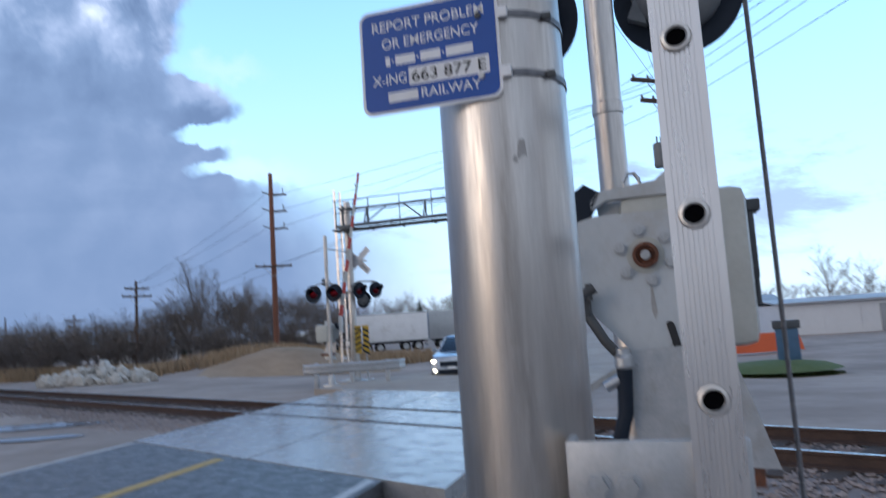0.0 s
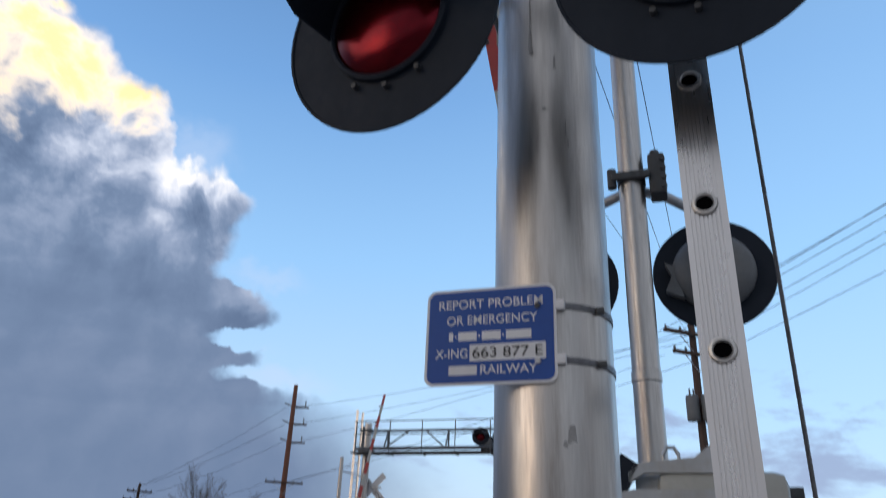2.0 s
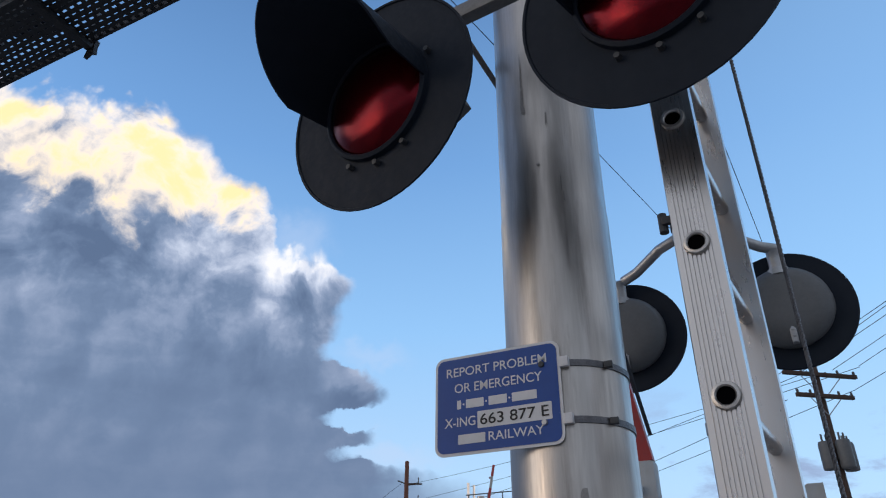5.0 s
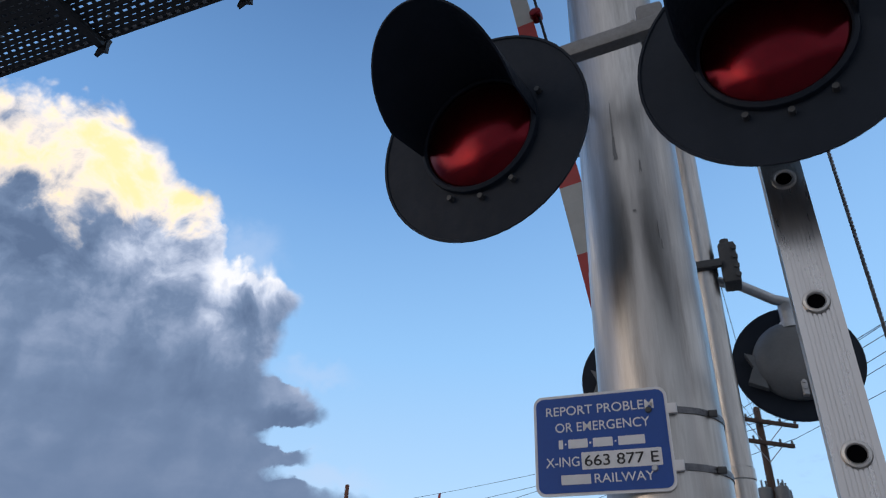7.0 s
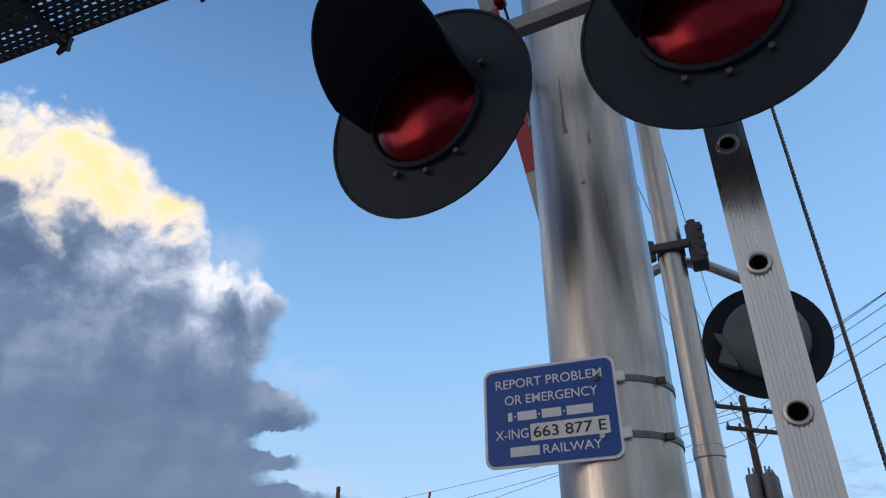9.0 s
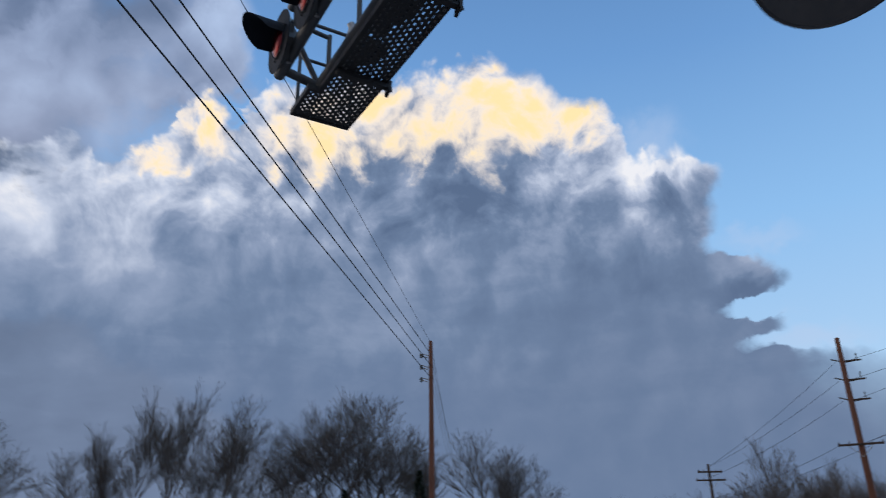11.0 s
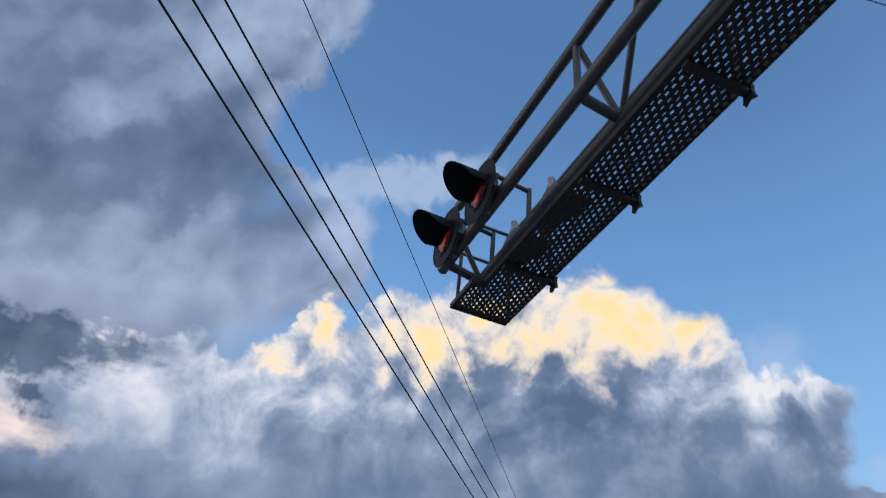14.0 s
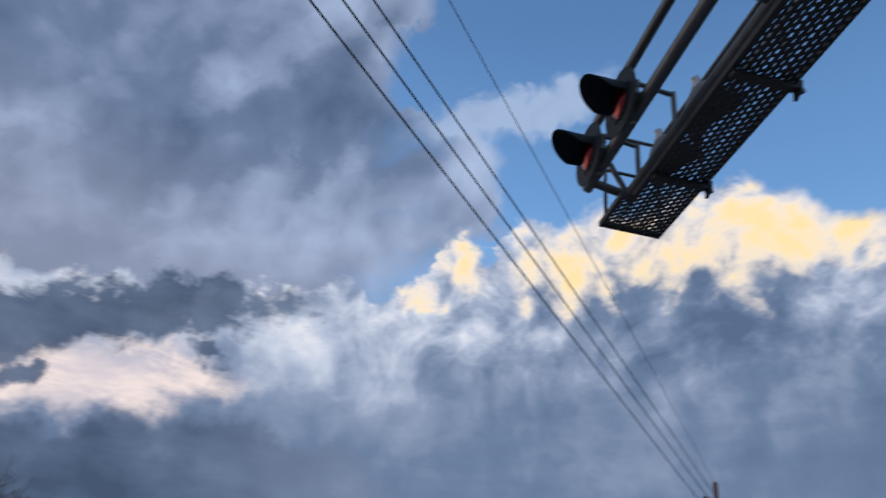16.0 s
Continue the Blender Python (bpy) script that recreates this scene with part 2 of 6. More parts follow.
    # glowing gap low in the west, with dark scud before it
    ragged = fbm(vec(M("MULTIPLY", az0, 0.08), M("MULTIPLY", el0, 0.22), 9.0), 1.7, 6.0, 0.6, 0.3)
    torn_by = M("ADD", M("MULTIPLY", M("SUBTRACT", wool, 0.5), 1.7), M("MULTIPLY", M("SUBTRACT", ragged, 0.5), 1.5))
    az, el = M("ADD", az0, M("MULTIPLY", M("SUBTRACT", n2, 0.5), 5.0)), M("ADD", el0, M("ADD", M("MULTIPLY", M("SUBTRACT", n3, 0.5), 3.0), M("MULTIPLY", M("SUBTRACT", lumps, 0.72), 1.4)))
    slope = M("ADD", el, M("MULTIPLY", M("SUBTRACT", az0, 91.0), 0.27))
    gap = ramp(M("ADD", blob(az0, slope, 89.5, 16.6, 14.0, 4.2), M("MULTIPLY", torn_by, 0.6)), 0.0, 0.7)
    gap = M("MAXIMUM", gap, M("MULTIPLY", ramp(M("ADD", blob(az0, el, 100.0, 20.0, 8.0, 3.5), M("MULTIPLY", torn_by, 0.6)), 0.0, 0.9), 0.2))
    col = mix(M("MULTIPLY", gap, 0.92), col, mix(ramp(ragged, 0.40, 0.62), (0.70, 0.63, 0.68), (0.98, 0.83, 0.78)))
    scud = None
    for a, e, ra, re in ((91.5, 21.2, 16.5, 2.5), (85.0, 22.4, 6.0, 2.2), (97.0, 19.8, 7.0, 2.6), (105.0, 19.5, 6.0, 4.0)):
        b = blob(az, slope, a, e, ra, re)
        scud = b if scud is None else M("MAXIMUM", scud, b)
    for a, e, ra, re in ((82.0, 20.6, 3.0, 1.1), (105.5, 21.5, 3.2, 2.4), (94.5, 15.8, 1.8, 1.0)):
        scud = M("MAXIMUM", scud, blob(az, el, a, e, ra, re))
    base = profile(az, 50.0, 130.0, 40.0, [(50, 2), (57, 8), (62, 11.2), (67.8, 13.8), (71.1, 15.4), (74, 14.9), (77.9, 16.8), (79.5, 16.6), (83.5, 15.8), (88.2, 14.5), (91, 13.0), (94, 12.6), (100, 13.5), (106, 14.5), (130, 14)])
    scud = M("MAXIMUM", ramp(M("ADD", scud, M("MULTIPLY", torn_by, 0.9)), -0.12, 0.38), ramp(M("ADD", M("SUBTRACT", base, el), M("MULTIPLY", torn_by, 0.8)), -0.5, 1.4))
    scudcol = tones(add_all(0.26, M("MULTIPLY", relief, 0.5), M("MULTIPLY", M("SUBTRACT", ragged, 0.5), 1.1), M("MULTIPLY", shift, 0.8)),
                    ((0.0, (0.058, 0.090, 0.160)), (0.45, (0.108, 0.156, 0.255)), (1.0, (0.27, 0.33, 0.47))))
    scudcol = mix(M("MULTIPLY", ramp(az0, 84.0, 70.0), 0.55), scudcol, (0.22, 0.285, 0.425))
    col = mix(M("MULTIPLY", scud, 0.95), col, scudcol)

    # small torn clouds low in the east and north
    torn = ramp(M("ADD", fbm(vec(M("MULTIPLY", az0, 0.03), M("MULTIPLY", el0, 0.075), 1.0), 2.6, 7.0, 0.62, 0.3), M("MULTIPLY", ramp(el0, 16.0, 3.0), 0.10)), 0.57, 0.70)
    torn = M("MULTIPLY", M("MULTIPLY", torn, ramp(el0, 19.0, 12.0)), ramp(az0, 12.0, 4.0))
    col = mix(M("MULTIPLY", torn, 0.8), col, (0.26, 0.33, 0.52))

    # the grey sheet goes on over the south and east
    back = M("MAXIMUM", ramp(az0, -55.0, -85.0), ramp(az0, 105.0, 125.0))
    grey = mix(patches, (0.26, 0.285, 0.34), (0.47, 0.495, 0.55))
    col = mix(M("MULTIPLY", back, 0.9), col, grey)
    # the low sun's glow behind the cloud bank
    glow = ramp(M("ADD", blob(az, el, 122.0, 7.0, 15.0, 8.0), M("MULTIPLY", M("SUBTRACT", ragged, 0.5), 0.8)), 0.0, 0.8)
    col = mix(glow, col, (1.5, 0.92, 0.58))

    bg = nt.nodes.new("ShaderNodeBackground")
    put(bg.inputs[0], col)
    bg.inputs[1].default_value = SKY_STRENGTH
    out = nt.nodes.new("ShaderNodeOutputWorld")
    nt.links.new(bg.outputs[0], out.inputs[0])


SUN_AZ, SUN_EL = 112.0, 9.0
SKY_TINT = (0.16, 0.20, 0.26)
SKY_STRENGTH = 1.0
sky_world()

sun = new("sun", bpy.data.lights.new("sun", "SUN"))
sun.data.energy, sun.data.angle, sun.data.color = 0.45, radians(40), (1.0, 0.86, 0.70)
sun.matrix_world = look((0, 0, 0), (math.sin(radians(SUN_AZ)) * math.cos(radians(SUN_EL)), -math.cos(radians(SUN_AZ)) * math.cos(radians(SUN_EL)), -math.sin(radians(SUN_EL))))

# ---------------------------------------------------------------- materials
def lin(r, g, b):
    return tuple(((c / 255) / 12.92 if c / 255 <= 0.04045 else ((c / 255 + 0.055) / 1.055) ** 2.4) for c in (r, g, b))


def material(name, base, second=None, rough=0.6, metal=0.0, scale=8.0, amount=0.6, bump=0.0, bump_scale=60.0, rough_var=0.1,
             stretch=(1, 1, 1), streak=None, per_piece=0.0, coat=0.0, emit=None, emit_strength=0.0, grime=None, grime_amount=0.0, ior=1.45):
    m = bpy.data.materials.new(name)
    m.use_nodes = True
    nt = m.node_tree
    b = nt.nodes["Principled BSDF"]
    tc = nt.nodes.new("ShaderNodeTexCoord")
    mp = nt.nodes.new("ShaderNodeMapping")
    mp.inputs["Scale"].default_value = stretch
    nt.links.new(tc.outputs["Object"], mp.inputs[0])

    def noise_tex(s, d=5.0, r=0.6):
        n = nt.nodes.new("ShaderNodeTexNoise")
        nt.links.new(mp.outputs[0], n.inputs["Vector"])
        n.inputs["Scale"].default_value, n.inputs["Detail"].default_value, n.inputs["Roughness"].default_value = s, d, r
        return n.outputs["Fac"]

    def rng(v, lo, hi, a=0.0, c=1.0):
        n = nt.nodes.new("ShaderNodeMapRange")
        nt.links.new(v, n.inputs[0])
        for i, x in enumerate((lo, hi, a, c)):
            n.inputs[i + 1].default_value = x
        return n.outputs[0]

    def mix(f, a, c):
        n = nt.nodes.new("ShaderNodeMix")
        n.data_type = "RGBA"
        for s, v in ((n.inputs[0], f), (n.inputs[6], a), (n.inputs[7], c)):
            if isinstance(v, bpy.types.NodeSocket):
                nt.links.new(v, s)
            else:
                s.default_value = (*v, 1) if isinstance(v, tuple) else v
        return n.outputs[2]

    second = second or tuple(c * 0.75 for c in base)
    big, small = noise_tex(scale), noise_tex(scale * 7.3, 4.0)
    col = mix(rng(big, 0.35, 0.68, 0, amount), base, second)
    col = mix(rng(small, 0.4, 0.75, 0, amount * 0.5), col, second)
    if grime:
        g = noise_tex(scale * 0.55, 7.0, 0.7)
        col = mix(rng(g, 0.53, 0.66, 0, grime_amount), col, grime)
    if per_piece:
        oi = nt.nodes.new("ShaderNodeObjectInfo")
        col = mix(rng(oi.outputs["Random"], 0, 1, 0, per_piece), col, second)
    nt.links.new(col, b.inputs["Base Color"])
    nt.links.new(rng(small, 0.3, 0.7, max(rough - rough_var, 0.02), min(rough + rough_var, 1)), b.inputs["Roughness"])
    b.inputs["Metallic"].default_value = metal
    b.inputs["IOR"].default_value = ior
    b.inputs["Coat Weight"].default_value = coat
    if bump:
        bp = nt.nodes.new("ShaderNodeBump")
        bp.inputs["Strength"].default_value, bp.inputs["Distance"].default_value = bump, 0.01
        nt.links.new(noise_tex(bump_scale, 6.0), bp.inputs["Height"])
        nt.links.new(bp.outputs[0], b.inputs["Normal"])
    if emit:
        b.inputs["Emission Color"].default_value = (*emit, 1)
        b.inputs["Emission Strength"].default_value = emit_strength
    return m


MAST = material("weathered_aluminium", (0.60, 0.57, 0.54), (0.43, 0.405, 0.38), 0.37, 1.0, 20.0, 0.85, 0.05, 130, 0.09, (1, 1, 0.08), grime=(0.30, 0.27, 0.24), grime_amount=0.75)
GALV = material("galvanised_steel", (0.52, 0.53, 0.54), (0.38, 0.40, 0.42), 0.46, 0.85, 14, 0.8, 0.1, 120, 0.1, grime=(0.28, 0.24, 0.2), grime_amount=0.3)
LADDER = material("ribbed_aluminium", (0.70, 0.68, 0.67), (0.60, 0.585, 0.57), 0.30, 1.0, 6, 0.5, 0.0, 160, 0.05, (1, 1, 0.15), grime=(0.24, 0.22, 0.2), grime_amount=0.35)
RIM = material("rung_collar", (0.68, 0.67, 0.65), (0.4, 0.38, 0.36), 0.4, 0.9, 40, 0.6)
PLATE = material("painted_grey_plate", (0.50, 0.53, 0.55), (0.40, 0.43, 0.45), 0.5, 0.25, 5, 0.6, 0.08, 80, 0.1, (1, 1, 0.6), grime=(0.36, 0.33, 0.29), grime_amount=0.5)
COVER = material("tan_grey_casting", (0.44, 0.45, 0.42), (0.36, 0.365, 0.34), 0.55, 0.2, 6, 0.6, 0.1, 100)
RUST = material("rusty_steel", (0.20, 0.075, 0.04), (0.08, 0.045, 0.035), 0.8, 0.2, 30, 0.9, 0.4, 90)
BLACK = material("matt_black_paint", (0.013, 0.019, 0.030), (0.018, 0.025, 0.038), 0.55, 0.0, 9, 0.8, 0.05, 120, 0.1, ior=1.25)
DARKGREY = material("dark_grey_casting", (0.07, 0.075, 0.08), (0.045, 0.048, 0.052), 0.5, 0.1, 12, 0.7, 0.1, 90)
HOUSING = material("grey_light_housing", (0.15, 0.16, 0.17), (0.11, 0.12, 0.125), 0.5, 0.1, 10, 0.6, 0.05, 100)
LENS = material("red_lens", (0.145, 0.004, 0.011), (0.10, 0.003, 0.008), 0.20, 0.85, 60, 0.7, 0.05, 220, 0.05, coat=0.06)
BLUE = material("blue_sign_face", lin(20, 74, 156), lin(18, 62, 134), 0.42, 0.0, 10, 0.4, 0.0, 60, 0.06, coat=0.2)
WHITE = material("white_sheeting", (0.74, 0.75, 0.77), (0.62, 0.63, 0.65), 0.45, 0.0, 9, 0.5, grime=(0.5, 0.48, 0.44), grime_amount=0.2)
SCUFF = material("scraped_metal", (0.40, 0.385, 0.37), (0.31, 0.295, 0.28), 0.55, 0.8, 60, 0.9)
RUSTSTAIN = material("rust_stain", (0.36, 0.37, 0.37), (0.30, 0.28, 0.26), 0.7, 0.1, 50, 0.8)
INK = material("black_print_and_slot", (0.02, 0.02, 0.022), None, 0.5, 0.0, 20, 0.3)
# near-black paint for the shade inside the rung bores
BORE_SHADE = material("bore_shade_black", (0.003, 0.003, 0.004), None, 1.0, 0.0, 20, 0.3, ior=1.05)
ARM_RED = material("red_reflective_band", (0.42, 0.05, 0.05), (0.30, 0.04, 0.04), 0.4, 0.0, 12, 0.6, grime=(0.2, 0.1, 0.09), grime_amount=0.3)
ARM_GREY = material("greyed_white_band", (0.42, 0.44, 0.44), (0.34, 0.36, 0.36), 0.45, 0.0, 12, 0.6)
STEEL = material("twisted_steel_wire", (0.22, 0.22, 0.23), (0.12, 0.12, 0.13), 0.45, 0.9, 60, 0.7, 0.3, 200)
WIRE = material("overhead_wire", (0.03, 0.032, 0.035), None, 0.6, 0.2, 20, 0.3)
ASPHALT = material("damp_asphalt", (0.085, 0.087, 0.092), (0.065, 0.067, 0.072), 0.42, 0.0, 0.8, 0.8, 0.35, 60, 0.2, grime=(0.10, 0.10, 0.105), grime_amount=0.4)
CONCRETE = material("wet_concrete", (0.36, 0.355, 0.35), (0.24, 0.24, 0.245), 0.22, 0.0, 0.5, 0.9, 0.12, 30, 0.16, grime=(0.10, 0.10, 0.105), grime_amount=0.6, per_piece=0.35)
BALLAST = material("brown_ballast", (0.25, 0.21, 0.195), (0.13, 0.108, 0.10), 0.9, 0.0, 3.0, 0.9, 0.8, 22, 0.08)
STONE = material("ballast_stone", (0.32, 0.275, 0.26), (0.15, 0.122, 0.115), 0.85, 0.0, 7, 0.9, 0.4, 40)
GRAVEL = material("pale_gravel", (0.38, 0.33, 0.285), (0.26, 0.22, 0.185), 0.92, 0.0, 0.35, 0.8, 0.5, 25, 0.1, grime=(0.15, 0.14, 0.13), grime_amount=0.6)
EARTH = material("brown_earth", (0.36, 0.265, 0.18), (0.23, 0.165, 0.11), 0.95, 0.0, 0.25, 0.9, 0.6, 8, 0.08, grime=(0.11, 0.10, 0.06), grime_amount=0.5)
DRYGRASS = material("dry_grass", (0.40, 0.295, 0.19), (0.27, 0.19, 0.12), 0.9, 0.0, 0.6, 0.8)
GREEN = material("green_turf", (0.06, 0.10, 0.03), (0.10, 0.12, 0.045), 0.9, 0.0, 0.8, 0.8, 0.6, 20)
PUDDLE = material("standing_water", (0.05, 0.055, 0.06), (0.04, 0.045, 0.05), 0.04, 0.0, 2, 0.5, 0.0, 40, 0.02)
YELLOW = material("worn_yellow_line", (0.48, 0.30, 0.06), (0.30, 0.20, 0.07), 0.6, 0.0, 3, 0.8)
LINE_WHITE = material("worn_white_line", (0.5, 0.5, 0.5), (0.3, 0.3, 0.3), 0.6, 0.0, 3, 0.8)
RAIL = material("worn_rail_steel", (0.085, 0.055, 0.045), (0.05, 0.034, 0.03), 0.7, 0.4, 6, 0.8, 0.2, 60)
RAILTOP = material("polished_rail_head", (0.5, 0.5, 0.52), (0.36, 0.36, 0.38), 0.28, 1.0, 5, 0.5)
TIE = material("weathered_timber_tie", (0.075, 0.055, 0.045), (0.04, 0.03, 0.026), 0.85, 0.0, 6, 0.8, 0.5, 30, 0.1, (1, 6, 6), per_piece=0.5)
POLEWOOD = material("creosoted_pole_wood", (0.10, 0.065, 0.05), (0.06, 0.042, 0.036), 0.85, 0.0, 3, 0.8, 0.4, 30, 0.08, (4, 4, 0.4))
POLERED = material("reddish_pole_wood", (0.22, 0.085, 0.05), (0.12, 0.06, 0.045), 0.85, 0.0, 2, 0.8, 0.4, 30, 0.08, (4, 4, 0.4))
BARK = material("bare_branch_bark", (0.155, 0.130, 0.116), (0.090, 0.074, 0.066), 0.9, 0.0, 4, 0.7, per_piece=0.3)
# bark again for the near trees, their backlit shade put into the colour
BACKLIT_BARK = material("backlit_branch_bark", (0.135, 0.120, 0.112), (0.080, 0.070, 0.065), 0.9, 0.0, 4, 0.7, per_piece=0.3)
EVERGREEN = material("dark_evergreen_needles", (0.025, 0.040, 0.022), (0.016, 0.026, 0.015), 0.8, 0.0, 3, 0.7)
INSULATOR = material("grey_insulator", (0.16, 0.165, 0.17), (0.1, 0.1, 0.105), 0.3, 0.0, 20, 0.4)
TRAILER = material("white_trailer_skin", (0.80, 0.80, 0.80), (0.68, 0.68, 0.68), 0.45, 0.1, 1.5, 0.5, grime=(0.35, 0.32, 0.28), grime_amount=0.35)
TRAILER_GREY = material("ribbed_trailer_skin", (0.42, 0.44, 0.45), (0.33, 0.34, 0.35), 0.35, 0.6, 1.5, 0.5)
RUBBER = material("black_tyre_rubber", (0.02, 0.02, 0.02), None, 0.8, 0.0, 12, 0.4)
CARPAINT = material("silver_blue_car_paint", (0.42, 0.47, 0.53), (0.36, 0.41, 0.47), 0.25, 0.55, 4, 0.3, coat=0.8)
CARGLASS = material("dark_car_glass", (0.02, 0.025, 0.03), None, 0.06, 0.0, 3, 0.3, 0.0, 60, 0.02)
HEADLIGHT = material("lit_headlight", (0.9, 0.85, 0.7), None, 0.3, 0.0, 5, 0.1, emit=(1.0, 0.86, 0.52), emit_strength=7.0)
STREETGLOW = material("lit_amber_lamp", (0.9, 0.6, 0.2), None, 0.3, 0.0, 5, 0.1, emit=(1.0, 0.62, 0.12), emit_strength=4.0)
HAZ_Y = material("yellow_hazard_stripe", (0.58, 0.36, 0.03), (0.45, 0.28, 0.04), 0.5, 0.0, 10, 0.5)
BUILD_WHITE = material("white_metal_siding", (0.60, 0.61, 0.63), (0.50, 0.51, 0.53), 0.5, 0.1, 0.4, 0.4)
BUILD_GREY = material("grey_metal_roof", (0.32, 0.33, 0.35), (0.25, 0.26, 0.28), 0.5, 0.3, 0.4, 0.4)
ORANGE = material("orange_barrier_plastic", (0.62, 0.12, 0.04), (0.5, 0.10, 0.04), 0.5, 0.0, 2, 0.4)
BINBLUE = material("faded_blue_metal", (0.06, 0.13, 0.22), (0.04, 0.08, 0.13), 0.5, 0.1, 4, 0.5)
HOUSEWALL = material("pale_house_siding", (0.34, 0.32, 0.30), (0.26, 0.25, 0.24), 0.7, 0.0, 0.6, 0.5)
ROCK = material("pale_limestone_rock", (0.56, 0.53, 0.48), (0.34, 0.32, 0.29), 0.85, 0.0, 2.5, 0.8, 0.5, 14, per_piece=0.4)
ARM_METAL = material("dull_cast_grey", (0.26, 0.26, 0.26), (0.19, 0.19, 0.19), 0.6, 0.5, 12, 0.7, 0.08, 90, 0.1)
# galvanised steel of the overhead truss, colour lowered for its backlit shade
BACKLIT_GALV = material("backlit_galvanised_tube", (0.145, 0.16, 0.175), (0.10, 0.11, 0.122), 0.5, 0.6, 9, 0.6, 0.05, 90, 0.1, grime=(0.16, 0.14, 0.12), grime_amount=0.3)
# walkway steel, the shade of its backlit underside put into the colour
GRATE = material("backlit_galvanised_grating", (0.060, 0.064, 0.070), (0.040, 0.043, 0.048), 0.6, 0.4, 12, 0.6)


# ---------------------------------------------------------------- mesh helpers
def flat_mesh(name, bm, mat, smooth=True):
    me = bpy.data.meshes.new(name)
    bmesh.ops.recalc_face_normals(bm, faces=bm.faces)
    bm.to_mesh(me)
    bm.free()
    if mat:
        me.materials.append(mat)
    if smooth:
        for p in me.polygons:
            p.use_smooth = True
        me.set_sharp_from_angle(angle=radians(38))
    return me


def part(name, bm, mat, parent=None, label="", at=None, smooth=True):
    ob = new(name, flat_mesh(name, bm, mat, smooth))
    if parent is not None:
        ob.parent = parent
    if at is not None:
        ob.matrix_basis = at
    if label:
        tagged(ob, label)
    return ob


def piece(name, me, parent, at):
    ob = new(name, me)
    ob.parent = parent
    ob.matrix_basis = at
    return ob


def empty(name, m, label, category, group="", kind=""):
    ob = new(name)
    ob.empty_display_size = 0.1
    ob.matrix_basis = m
    return tagged(ob, label, category, group, kind)


def box(bm, x0, x1, y0, y1, z0, z1, bevel=0.0, m=None):
    t = Matrix.Translation(((x0 + x1) / 2, (y0 + y1) / 2, (z0 + z1) / 2)) @ Matrix.Diagonal((x1 - x0, y1 - y0, z1 - z0, 1))
    g = bmesh.ops.create_cube(bm, size=1, matrix=(m @ t) if m else t)
    if bevel:
        es = list({e for v in g["verts"] for e in v.link_edges})
        bmesh.ops.bevel(bm, geom=es, offset=bevel, segments=2, affect="EDGES", profile=0.6)
    return bm


def cyl(bm, p0, p1, r0, r1=None, seg=16, caps=True):
    p0, p1 = Vector(p0), Vector(p1)
    r1 = r0 if r1 is None else r1
    d = (p1 - p0)
    q = d.to_track_quat("Z", "Y").to_matrix()
    ra, rb = [], []
    for i in range(seg):
        a = 2 * math.pi * i / seg
        v = q @ Vector((math.cos(a), math.sin(a), 0))
        ra.append(bm.verts.new(p0 + v * r0))
        rb.append(bm.verts.new(p1 + v * r1))
    for i in range(seg):
        j = (i + 1) % seg
        bm.faces.new((ra[i], ra[j], rb[j], rb[i]))
    if caps:
        bm.faces.new(ra[::-1])
        bm.faces.new(rb)
    return bm


def tube(bm, pts, r, seg=10):
    pts = [Vector(p) for p in pts]
    rings = []
    for i, p in enumerate(pts):
        d = (pts[min(i + 1, len(pts) - 1)] - pts[max(i - 1, 0)]).normalized()
        q = d.to_track_quat("Z", "Y").to_matrix()
        rings.append([bm.verts.new(p + q @ Vector((math.cos(2 * math.pi * k / seg) * r, math.sin(2 * math.pi * k / seg) * r, 0))) for k in range(seg)])
    for a, b in zip(rings, rings[1:]):
        for k in range(seg):
            j = (k + 1) % seg
            bm.faces.new((a[k], a[j], b[j], b[k]))
    bm.faces.new(rings[0][::-1])
    bm.faces.new(rings[-1])
    return bm


def lathe(bm, prof, seg=32, m=None, close=False):
    m = m or Matrix()
    rings = []
    for r, z in prof:
        if r < 1e-5:
            rings.append([bm.verts.new(m @ Vector((0, 0, z)))])
        else:
            rings.append([bm.verts.new(m @ Vector((r * math.cos(2 * math.pi * k / seg), r * math.sin(2 * math.pi * k / seg), z))) for k in range(seg)])
    if close:
        rings.append(rings[0])
    for a, b in zip(rings, rings[1:]):
        for k in range(seg):
            j = (k + 1) % seg
            if len(a) == 1 and len(b) > 1:
                bm.faces.new((a[0], b[j], b[k]))
            elif len(b) == 1 and len(a) > 1:
                bm.faces.new((a[k], a[j], b[0]))
            elif len(a) > 1:
                bm.faces.new((a[k], a[j], b[j], b[k]))
    return bm


def plate(bm, outline, thick, m=None, bevel=0.0):
    """Extrudes an outline in x, z by thick along +y."""
    m = m or Matrix()
    a = [bm.verts.new(m @ Vector((x, 0, z))) for x, z in outline]
    b = [bm.verts.new(m @ Vector((x, thick, z))) for x, z in outline]
    bm.faces.new(a)
    bm.faces.new(b[::-1])
    n = len(a)
    for i in range(n):
        j = (i + 1) % n
        bm.faces.new((a[j], a[i], b[i], b[j]))
    return bm


def rounded(x0, x1, z0, z1, r, n=5):
    pts = []
    for cx, cz, a0 in ((x1 - r, z1 - r, 0), (x0 + r, z1 - r, 90), (x0 + r, z0 + r, 180), (x1 - r, z0 + r, 270)):
        for k in range(n + 1):
            a = radians(a0 + 90 * k / n)
            pts.append((cx + r * math.cos(a), cz + r * math.sin(a)))
    return pts


def B():
    return bmesh.new()


